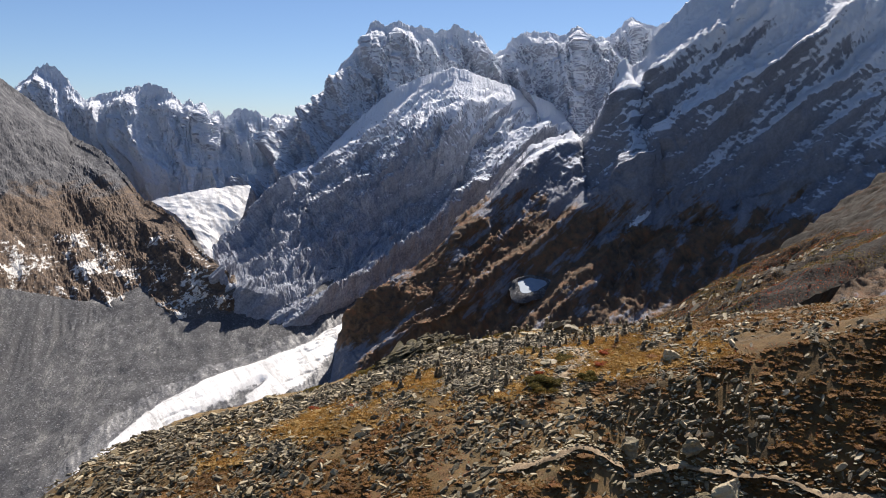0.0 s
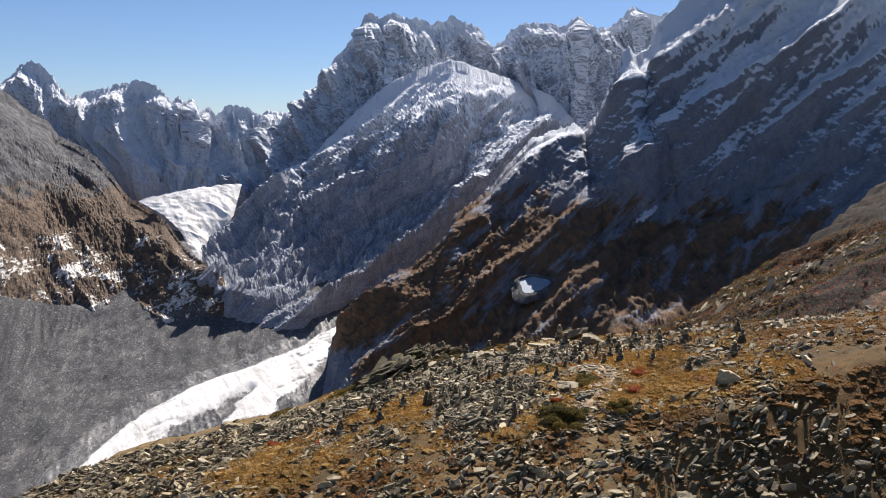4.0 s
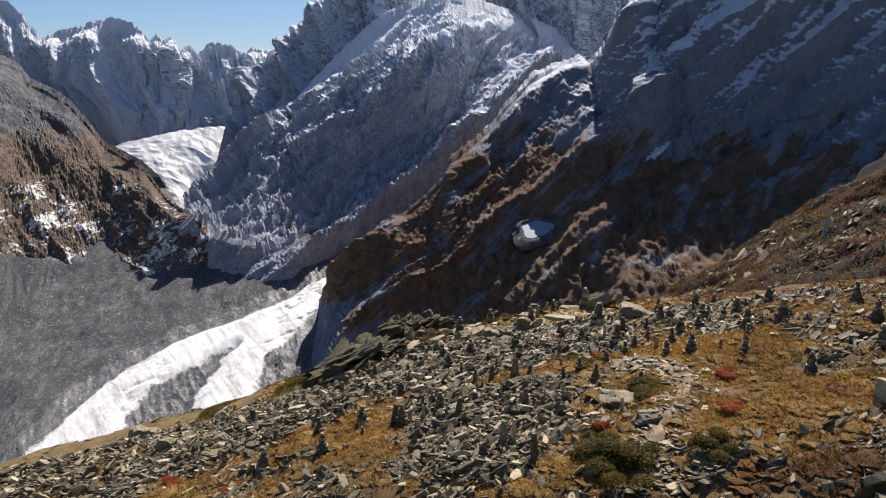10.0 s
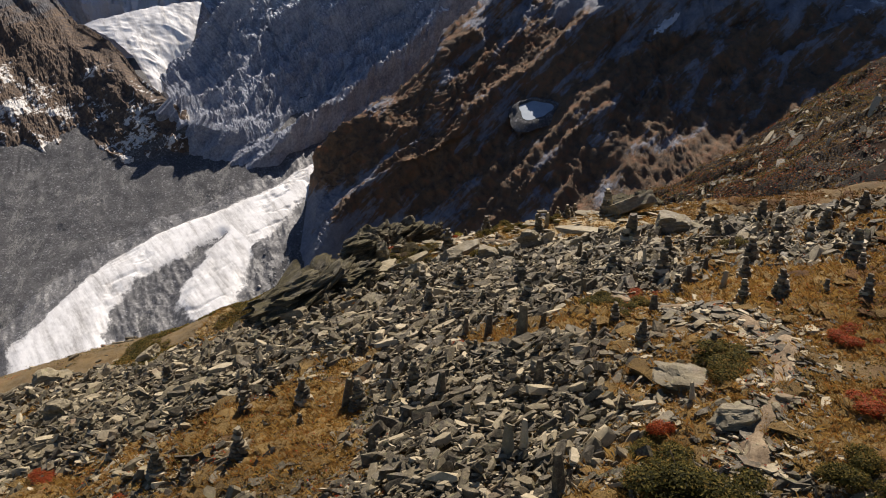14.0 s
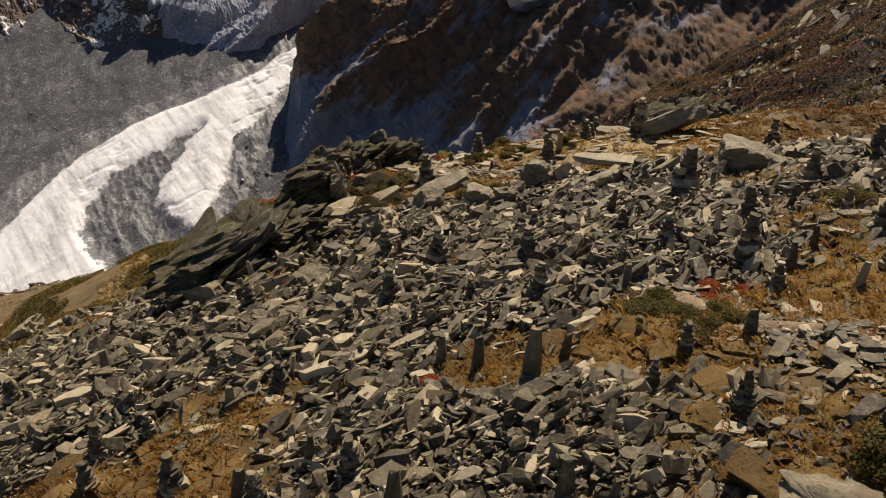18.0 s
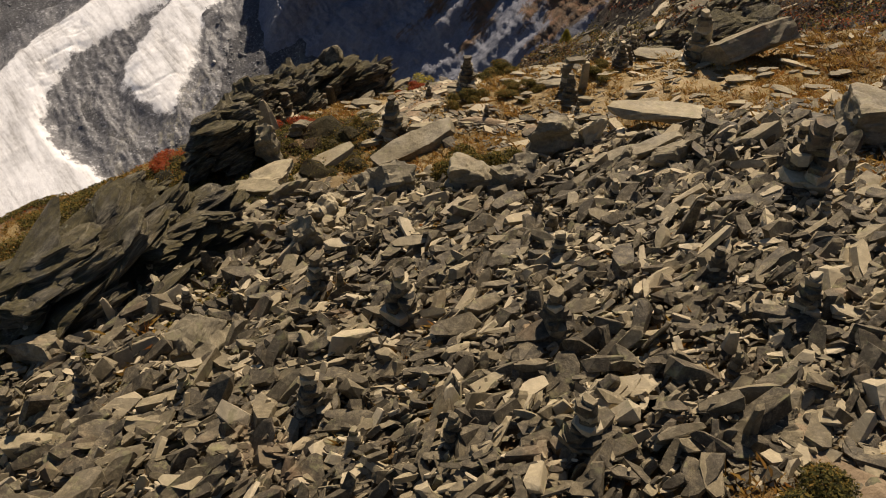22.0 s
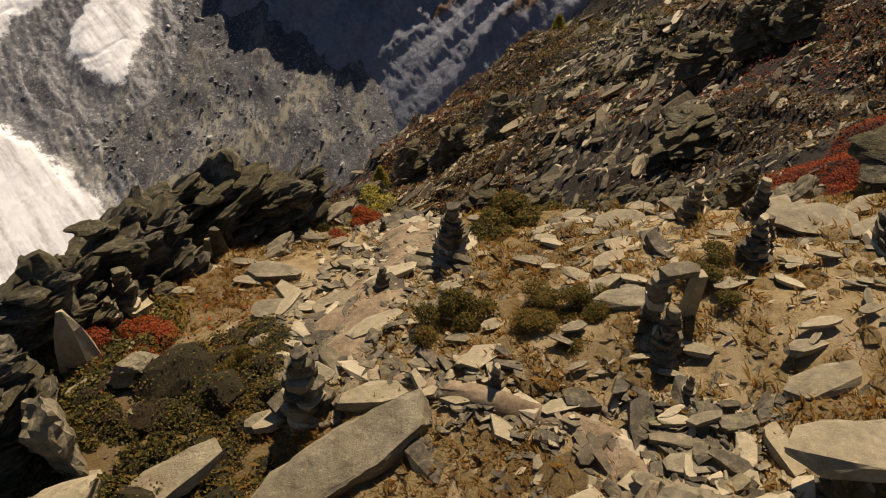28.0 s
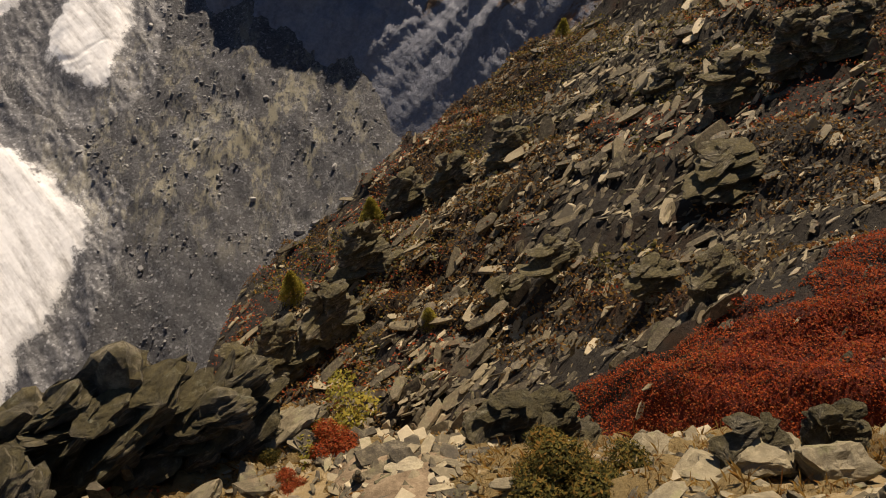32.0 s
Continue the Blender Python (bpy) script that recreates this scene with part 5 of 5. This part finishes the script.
def turf(name, count, x0, x1, y0, y1, wide, many, width, label, mound=None, blade=None):
    """Tussocks: a low mound each, ringed and topped by bent blades."""
    x, y = rng.uniform(x0, x1, count), rng.uniform(y0, y1, count)
    open_ground = 1 - smooth(0.40, 0.80, stoniness(x, y))
    clump = smooth(-0.42, 0.08, fbm(x * 0.7, y * 0.7, 4, 160))
    clump = np.maximum(clump, bell(x, y, 4.5, 59.0, 1.3) + bell(x, y, 4.1, 49.9, 1.4) + bell(x, y, 6.6, 50.2, 1.5))
    keep = rng.uniform(0, 1, count) < (0.17 + 0.83 * open_ground) * clump * thinning(x, y) * (1 - 0.95 * trail(x, y)) * (1 - 0.7 * box(x, 5.6, 9.5, 0.8) * box(y, 59.4, 62, 0.5)) * (1 - 0.75 * box(x, -6, 2.2, 0.5) * box(y, 58.4, 61.6, 0.4))
    x, y = x[keep], y[keep]
    n = len(x)
    r = wide * np.exp(0.35 * rng.normal(size=n)) * (1 - 0.20 * smooth(56.5, 59, y))
    tall = r * rng.uniform(0.14, 0.36, n)
    z = ridge_height(x, y) - 0.03
    size = np.stack([r * rng.uniform(0.8, 1.4, n), r, tall], -1)
    scatter(name, MOUNDS, np.stack([x, y, z], -1), turns(rng.normal(0, 0.12, n), rng.normal(0, 0.12, n), rng.uniform(0, 6.28, n)), size, mound or MAT_TUFT, label, "grass")
    a, q = rng.uniform(0, 6.28, (n, many)), np.sqrt(rng.uniform(0, 1, (n, many))) * 1.05
    bx, by = (x[:, None] + r[:, None] * q * np.cos(a)).ravel(), (y[:, None] + r[:, None] * q * np.sin(a)).ravel()
    bz = (z[:, None] + tall[:, None] * np.sqrt(np.clip(1 - q * q * 0.85, 0, 1)) * 0.95).ravel()
    h = np.repeat(0.04 + 0.28 * r, many) * rng.uniform(0.6, 1.3, n * many)
    v, f = blades(bx, by, bz, h, h * 0.8, 4, width)
    return tagged(new(name + "_blades", mesh_of(name + "_blades", v, f, blade or MAT_GRASS, False)), "bent golden blades of autumn grass", "grass", kind="stuff")


turf("grass", 34000, -12, 16, 42.5, 58.5, 0.15, 8, 0.0035, "tussocks of golden autumn grass")
turf("grass_outer", 26000, -22, 27, 29, 42.5, 0.15, 6, 0.006, "dry orange grass tussocks on the near ridge", MAT_RUST_TUFT, MAT_HEATH)

turf("grass_far", 9000, 11, 27, 44, 65, 0.17, 5, 0.006, "dry tussocks on the rising shoulder of the ridge", MAT_RUST_TUFT, MAT_HEATH)
turf("grass_edge", 19000, -6, 13, 58, 65, 0.12, 6, 0.0045, "small golden tufts among flat stones", MAT_PALE_TUFT)


def leaf_cloud(count, seed, leaf, flat=0.55, lumps=9):
    """Small leaves set over a few overlapping lumps."""
    r = np.random.default_rng(seed)
    c = r.normal(size=(lumps, 3)) * np.array([0.26, 0.26, 0.10])
    c[:, 2] = np.abs(c[:, 2]) + 0.12
    q = r.integers(0, lumps, count)
    d = r.normal(size=(count, 3))
    d /= np.linalg.norm(d, axis=1, keepdims=True)
    d[:, 2] = np.where(d[:, 2] < -0.3, -d[:, 2], d[:, 2])
    p = c[q] + d * (0.20 * r.uniform(0.6, 1.1, (count, 1))) * np.array([1, 1, flat + 0.3])
    t = r.normal(size=(count, 3))
    t /= np.linalg.norm(t, axis=1, keepdims=True)
    b = np.cross(t, d)
    b /= np.linalg.norm(b, axis=1, keepdims=True) + 1e-6
    s = leaf * r.uniform(0.6, 1.4, (count, 1))
    v = np.stack([p - t * s, p + b * s * 0.45, p + t * s, p - b * s * 0.45], 1).reshape(-1, 3)
    return v, np.arange(count * 4).reshape(-1, 4)


CROWNS = [mesh_of("leaves", *leaf_cloud(10000, 500 + i, 0.021), MAT_LEAF, False) for i in range(3)]
RUSTS = [mesh_of("leaves", *leaf_cloud(6000, 510 + i, 0.022), MAT_RED, False) for i in range(2)]
GOLDS = [mesh_of("leaves", *leaf_cloud(1500, 520, 0.03, 0.9), MAT_LARCH, False)]


def twig_mesh(seed):
    r = random.Random(seed)
    bm = bmesh.new()
    for k in range(12):
        a = r.uniform(0, 6.28)
        tip = Vector((0.34 * math.cos(a), 0.34 * math.sin(a), r.uniform(0.15, 0.36)))
        m = Matrix.Translation(tip * 0.5) @ tip.to_track_quat("Z", "Y").to_matrix().to_4x4()
        bmesh.ops.create_cone(bm, segments=4, radius1=0.012, radius2=0.004, depth=tip.length, matrix=m)
    me = bpy.data.meshes.new("stem")
    bm.to_mesh(me)
    bm.free()
    me.materials.append(MAT_WOOD)
    return me


TWIGS = twig_mesh(3)


def shrub(x, y, width, height, crowns, label, ground=None):
    r = random.Random(int(x * 61 + y * 37))
    root = new("shrub")
    root.location = (x, y, (ground if ground is not None else ground_at(x, y)) - 0.03)
    root.rotation_euler = (0, 0, r.uniform(0, 6.28))
    m = Matrix.Diagonal((width * 1.15, width * 1.0, height * 1.35, 1))
    part("leaves", crowns[r.randrange(len(crowns))], root, m)
    part("stem", TWIGS, root, m)
    return tagged(root, label, "shrub", "shrubs on the ridge")


for x, y, w, h in SHRUBS:
    shrub(x, y, w, h, CROWNS, "low dark green alpenrose shrub with browning leaves")
for x, y, w, h in RED_SHRUBS:
    shrub(x, y, w, h, RUSTS, "low bilberry shrub in red autumn leaf")


# ---- leaf carpets ----
def carpet(name, x, y, z, leaf, material, label):
    n = len(x)
    d = rng.normal(size=(n, 3)) * np.array([0.5, 0.5, 0.3]) + np.array([0, 0, 0.9])
    d /= np.linalg.norm(d, axis=1, keepdims=True)
    t = np.cross(d, rng.normal(size=(n, 3)))
    t /= np.linalg.norm(t, axis=1, keepdims=True)
    b = np.cross(d, t)
    p = np.stack([x, y, z], -1)
    s = leaf * rng.uniform(0.6, 1.5, (n, 1))
    v = np.stack([p - t * s, p + b * s * 0.6, p + t * s, p - b * s * 0.6], 1).reshape(-1, 3)
    return tagged(new(name, mesh_of(name, v, np.arange(n * 4).reshape(-1, 4), material, False)), label, "plants", kind="stuff")


n = 180000
x, y = rng.uniform(6, 20, n), rng.uniform(66, 75.5, n)
keep = (y < np.interp(x, RED_X, RED_Y) + 0.5 * grain(x * 0.8, y * 0.8, 170)) & (fbm(x * 0.9, y * 0.9, 4, 172) > -0.5) & (x < 17.5 + 2 * grain(x * 0.4, y * 0.4, 173))
x, y = x[keep], y[keep]
carpet("bilberry_carpet", x, y, slope_height(x, y) + rng.uniform(0, 0.14, len(x)), 0.024, MAT_RED, "scarlet bilberry carpet on the slope")
n = 260000
x, y = rng.uniform(-7, 46, n), rng.uniform(66, 114, n)
keep = (y < np.interp(x, CREST_X, CREST_Y) + 1) & (fbm(x * 0.25 + 0.1 * y, y * 0.2, 4, 175) > 0.02 - 0.25 * smooth(16, 24, x)) & ((y > np.interp(x, RED_X, RED_Y)) | (x < 6.5))
x, y = x[keep], y[keep]
carpet("heath_slope", x, y, slope_height(x, y) + rng.uniform(0, 0.22, len(x)), 0.055, MAT_HEATH, "brown heath and dry grass on the slope")
n = 240000
x, y = rng.uniform(-9, 3, n), rng.uniform(54.5, 65, n)
keep = (fbm(x * 0.45, y * 0.45, 4, 178) + 0.12 * box(x, -4, 1.0) + 0.12 * grain(x * 2.5, y * 2.5, 179) > 0.0) & (x < 1.6 + 0.8 * grain(x, y, 180))
x, y = x[keep], y[keep]
carpet("heath_ridge", x, y, ridge_height(x, y) + rng.uniform(0, 0.14, len(x)), 0.024, MAT_LEAF, "dark green heath mat with rusty leaves")
n = 60000
x, y = rng.uniform(-16, 22, n), rng.uniform(36, 65, n)
keep = (fbm(x * 0.5, y * 0.5, 4, 181) > 0.22) & (stoniness(x, y) < 0.75) & ((y < 58.5) | (x < 2.5))
x, y = x[keep], y[keep]
carpet("bilberry_ridge", x, y, ridge_height(x, y) + rng.uniform(0, 0.12, len(x)), 0.022, MAT_RED, "rust-red bilberry mats among the turf")


n = 110000
x, y = rng.uniform(-6, 46, n), rng.uniform(66, 114, n)
keep = (y < np.interp(x, CREST_X, CREST_Y) + 1) & (fbm(x * 0.3 + 9, y * 0.3, 4, 187) > 0.08) & ((y > 75.5) | (x > 18))
x, y = x[keep], y[keep]
carpet("shrub_carpet", x, y, slope_height(x, y) + rng.uniform(0, 0.3, len(x)), 0.065, MAT_LEAF, "dark green shrub patches on the slope")
n = 90000
x, y = rng.uniform(-4, 46, n), rng.uniform(66, 114, n)
keep = (y < np.interp(x, CREST_X, CREST_Y) + 1) & (fbm(x * 0.28 + 31, y * 0.28 + 0.2 * x, 4, 189) > 0.06) & ((y > 75.5) | (x > 18))
x, y = x[keep], y[keep]
carpet("bilberry_patches", x, y, slope_height(x, y) + rng.uniform(0, 0.2, len(x)), 0.05, MAT_RED, "rusty bilberry patches on the slope")
n = 130000
x, y = rng.uniform(-16, 20, n), rng.uniform(34, 65, n)
keep = (fbm(x * 0.6 + 40, y * 0.6, 4, 184) > 0.16) & (stoniness(x, y) < 0.8) & ((y < 58.5) | (x < 1.5))
x, y = x[keep], y[keep]
carpet("heath_dark", x, y, ridge_height(x, y) + rng.uniform(0, 0.13, len(x)), 0.024, MAT_LEAF, "dark low heath between the tussocks")


def heath_cushions(count):
    """Dark low cushions of heath at the ridge's edge, each clothed in small leaves."""
    x, y = rng.uniform(-2.5, 2.8, count), rng.uniform(58.2, 62.0, count)
    keep = rng.uniform(0, 1, count) < smooth(-0.30, 0.10, fbm(x * 0.8, y * 0.8, 4, 191) + 0.25 * (1 - smooth(1.2, 2.8, x)) - 0.1)
    x, y = x[keep], y[keep]
    n = len(x)
    r = 0.09 * np.exp(0.45 * rng.normal(size=n))
    tall = r * rng.uniform(0.5, 1.1, n)
    z = ridge_height(x, y) - 0.03
    scatter("heath_cushions", MOUNDS, np.stack([x, y, z], -1), turns(rng.normal(0, 0.1, n), rng.normal(0, 0.1, n), rng.uniform(0, 6.28, n)), np.stack([r * rng.uniform(0.9, 1.4, n), r, tall], -1), MAT_HEATH_TUFT, "dark heath cushions at the ridge edge", "plants")
    a, q = rng.uniform(0, 6.28, (n, 110)), np.sqrt(rng.uniform(0, 1, (n, 110)))
    top = np.sqrt(np.clip(1 - 0.85 * q * q, 0, 1)) + rng.uniform(-0.05, 0.12, q.shape)
    carpet("heath_leaves", (x[:, None] + 1.1 * r[:, None] * q * np.cos(a)).ravel(), (y[:, None] + 1.05 * r[:, None] * q * np.sin(a)).ravel(), (z[:, None] + tall[:, None] * top).ravel(), 0.015, MAT_LEAF, "small dark green and rusty heath leaves")


heath_cushions(2600)

# ---- larches on the crest ----
def larch(x, y, height):
    r = random.Random(int(x * 7 + y * 13))
    root = new("larch_tree")
    z = float(slope_height(np.array([x]), np.array([y]))[0])
    root.location = (x, y, z - 0.1)
    bm = bmesh.new()
    bmesh.ops.create_cone(bm, cap_ends=True, segments=7, radius1=0.05 * height, radius2=0.008 * height, depth=height, matrix=Matrix.Translation((0, 0, height / 2)))
    for k in range(26):
        f = 0.12 + 0.85 * k / 26
        a = k * 2.4
        reach = height * 0.42 * (1 - f) ** 0.8 + 0.08
        tip = Vector((reach * math.cos(a), reach * math.sin(a), -0.05 * reach))
        m = Matrix.Translation(Vector((0, 0, f * height)) + tip * 0.5) @ tip.to_track_quat("Z", "Y").to_matrix().to_4x4()
        bmesh.ops.create_cone(bm, segments=4, radius1=0.012 * height, radius2=0.003 * height, depth=tip.length, matrix=m)
    me = bpy.data.meshes.new("trunk")
    bm.to_mesh(me)
    bm.free()
    me.materials.append(MAT_WOOD)
    part("trunk", me, root, Matrix.Identity(4))
    g = np.random.default_rng(int(height * 100))
    n = 3600
    f = g.uniform(0.1, 1.0, n) ** 1.1
    a = np.round(g.uniform(0, 26, n)) * 2.4 + g.normal(0, 0.16, n)
    rad = (height * 0.42 * (1 - f) ** 0.8 + 0.08) * np.sqrt(g.uniform(0.05, 1, n))
    p = np.stack([rad * np.cos(a), rad * np.sin(a), f * height + g.normal(0, 0.03, n) * height], -1)
    t = g.normal(size=(n, 3))
    t /= np.linalg.norm(t, axis=1, keepdims=True)
    b = np.cross(t, g.normal(size=(n, 3)))
    b /= np.linalg.norm(b, axis=1, keepdims=True)
    s = 0.028 * height
    v = np.stack([p - t * s, p + b * s * 0.5, p + t * s, p - b * s * 0.5], 1).reshape(-1, 3)
    part("crown", mesh_of("crown", v, np.arange(n * 4).reshape(-1, 4), MAT_LARCH, False), root, Matrix.Identity(4))
    return tagged(root, "small larch with yellowing needles on the slope edge", "tree", "larches")


for x, y, h in LARCHES:
    larch(x, y, h)


shrub(3.55, 64.75, 0.8, 0.42, GOLDS, "bushy shrub with golden yellow autumn leaves")


# ---- crags ----
def slope_at(x, y):
    return float(slope_height(np.array([x]), np.array([y]))[0])


def crag(x, y, width, height, ground, label, group):
    """A broken wall of tilted schist beds, stepped back towards the top."""
    r = random.Random(int(abs(x) * 91 + y * 57))
    root = new("rock_outcrop")
    root.location = (x, y, ground(x, y))
    for k in range(28):
        f = k / 27
        wide = width * r.uniform(0.28, 0.60) * (1 - 0.40 * f)
        m = pose(r.uniform(-0.34, 0.34) * width * (1 - 0.4 * f), width * (0.05 + 0.30 * f) + r.uniform(-0.06, 0.06) * width, height * (0.02 + 0.80 * f),
                 r.gauss(-6, 6), r.gauss(-20, 7), r.gauss(12, 16))
        part("ledge", LEDGES[r.randrange(6)], root, m @ Matrix.Diagonal((wide, wide * 0.75, height * r.uniform(0.12, 0.30), 1)))
    return tagged(root, label, "rock outcrop", group)


SLOPE_CRAGS = [
    (15.72, 82.58, 3.3, 2.3), (17.66, 82.75, 3.4, 2.7), (19.14, 82.4, 3.2, 2.2), (6.45, 86.25, 2.6, 2.1), (8.74, 85.97, 2.8, 2.3), (4.5, 86.73, 3.0, 2.5),
    (2.82, 82.32, 3.1, 2.6), (1.53, 79.76, 3.3, 2.7), (-0.01, 78.91, 4.0, 2.7), (-2.09, 79.78, 3.8, 2.4), (8.93, 77.49, 2.5, 1.0), (7.59, 77.55, 2.4, 0.9),
    (14.3, 78.02, 3.9, 1.3), (10.59, 73.85, 2.2, 0.9), (11.47, 72.52, 2.1, 0.9), (14.88, 86.31, 2.2, 1.3)]
for x, y, w, h in SLOPE_CRAGS:
    crag(x, y, w * 0.85, h * 0.8, slope_at, "broken schist crag on the steep slope, shade put into its dark colour", "crags on the slope")
EDGE_CRAGS = [
    (7.02, 63.4, 0.85, 0.42),
    (7.89, 63.7, 0.75, 0.5), (8.2, 63.1, 0.6, 0.5), (5.12, 64.3, 0.95, 0.42), (5.69, 64.4, 0.9, 0.48)]
for x, y, w, h in EDGE_CRAGS:
    crag(x, y, w, h, ground_at, "dark mossy outcrop of layered schist at the ridge edge", "outcrops at the ridge edge")


# ---- great slabs ----
def great_slab(x, y, length, width, thick, rx, ry, rz, up, label):
    s = int(x * 37 + y * 11)
    r = random.Random(s)
    pts = []
    for side in (-1, 1):
        for k in range(8):
            a = 0.4 + 6.28 * (k + r.uniform(-0.3, 0.3)) / 8
            q = r.uniform(0.72, 1.0) / max(abs(math.cos(a)), abs(math.sin(a))) ** 0.95
            pts.append((0.5 * length * q * math.cos(a), 0.5 * width * q * math.sin(a), side * thick * r.uniform(0.35, 0.5)))
    ob = new("rock_slab", hull_mesh("rock_slab", pts, MAT_SLAB, 5, 0.10, s))
    ob.matrix_world = pose(x, y, ground_at(x, y) + up, rx, ry, rz)
    return tagged(ob, label, "rock slab", "great slabs")


great_slab(3.5, 59.6, 1.8, 0.55, 0.22, 14, -9, 28, 0.16, "broad tilted grey schist slab sunk in the turf")
great_slab(7.5, 58.8, 1.75, 0.5, 0.16, 3, 3, -6, 0.30, "long flat pale schist slab over a dark hollow")
great_slab(9.7, 61.1, 1.9, 0.9, 0.5, -30, -18, 10, 0.30, "dark wedge-shaped schist slab rising from the turf")
great_slab(1.9, 59.6, 1.3, 0.35, 0.12, 4, -16, 30, 0.16, "narrow tilted schist slab in the heath")
great_slab(6.9, 57.6, 1.6, 0.3, 0.10, 0, -12, 14, 0.14, "long narrow schist slab among rubble")
great_slab(8.3, 61.9, 1.0, 0.55, 0.08, 2, 0, -4, 0.06, "pale flat schist slab on the turf")
great_slab(0.8, 59.0, 0.95, 0.5, 0.3, 6, -3, -10, 0.16, "layered brown schist block in the heath")


# ---- the little stone gate ----
def stone_gate(x, y):
    root = new("stone_gate")
    root.location = (x, y, ground_at(x, y))
    for k in range(6):
        part("stone", SLABS[k], root, pose(-0.17 + 0.02 * (k % 2), 0, 0.04 + 0.085 * k, 4 * (k % 3 - 1), 0, 40 * k) @ Matrix.Diagonal((0.22, 0.28, 0.7, 1)), "flat stone of the stacked pier")
    part("upright", hull_mesh("upright", [(sx * 0.07 * (1 - 0.3 * z), sy * 0.05, z * 0.52) for sx in (-1, 1) for sy in (-1, 1) for z in (-0.2, 0.5, 1)], MAT_SCHIST, 1, 0.01, 4), root, pose(0.16, 0, 0, 0, 3, 10), "narrow upright stone")
    part("lintel", SLABS[3], root, pose(0.0, 0, 0.56, 3, 4, 5) @ Matrix.Diagonal((0.44, 0.26, 0.5, 1)), "flat stone laid across")
    return tagged(root, "little stone gate of a stack, an upright and a lintel", "cairn", "cairns on the ridge")


stone_gate(6.48, 60.67)


# ---- tarn on the flank, tilted to fit the camera's view ----
def shaded_tarn_material():
    n = Nodes("shaded_tarn", 0.6)
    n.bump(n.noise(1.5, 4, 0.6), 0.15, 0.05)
    # Base colour darkened to stand in for shade on the tarn.
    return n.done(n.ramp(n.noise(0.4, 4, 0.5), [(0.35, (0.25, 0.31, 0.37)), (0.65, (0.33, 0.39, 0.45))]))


def tilted_tarn(x, y, z, wide, deep, tilt):
    """A tarn with a low stony rim, tilted so that its surface shows from the camera."""
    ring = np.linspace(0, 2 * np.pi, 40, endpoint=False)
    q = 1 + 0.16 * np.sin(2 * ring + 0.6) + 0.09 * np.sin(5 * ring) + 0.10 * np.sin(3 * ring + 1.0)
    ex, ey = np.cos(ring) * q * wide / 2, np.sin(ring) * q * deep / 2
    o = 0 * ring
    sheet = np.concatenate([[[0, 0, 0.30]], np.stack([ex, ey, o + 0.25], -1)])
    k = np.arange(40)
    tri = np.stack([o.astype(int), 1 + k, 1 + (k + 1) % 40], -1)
    ice = new("tarn", mesh_of("tarn", sheet, tri, shaded_tarn_material()))
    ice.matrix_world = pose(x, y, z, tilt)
    tagged(ice, "small blue-grey tarn on the mountain flank, tilted to fit the view", "ice", kind="structure")
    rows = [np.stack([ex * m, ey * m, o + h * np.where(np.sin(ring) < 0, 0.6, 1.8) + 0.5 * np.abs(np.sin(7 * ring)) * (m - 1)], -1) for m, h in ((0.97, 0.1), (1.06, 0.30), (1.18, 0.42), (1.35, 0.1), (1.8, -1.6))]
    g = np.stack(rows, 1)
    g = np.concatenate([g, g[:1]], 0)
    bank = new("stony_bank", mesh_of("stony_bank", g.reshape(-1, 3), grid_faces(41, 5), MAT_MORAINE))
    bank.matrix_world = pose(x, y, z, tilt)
    tagged(bank, "stony grey rim round the tarn", "bank", kind="structure")


tilted_tarn(22.2, 196.0, -27.2, 6.2, 6.2, 28)
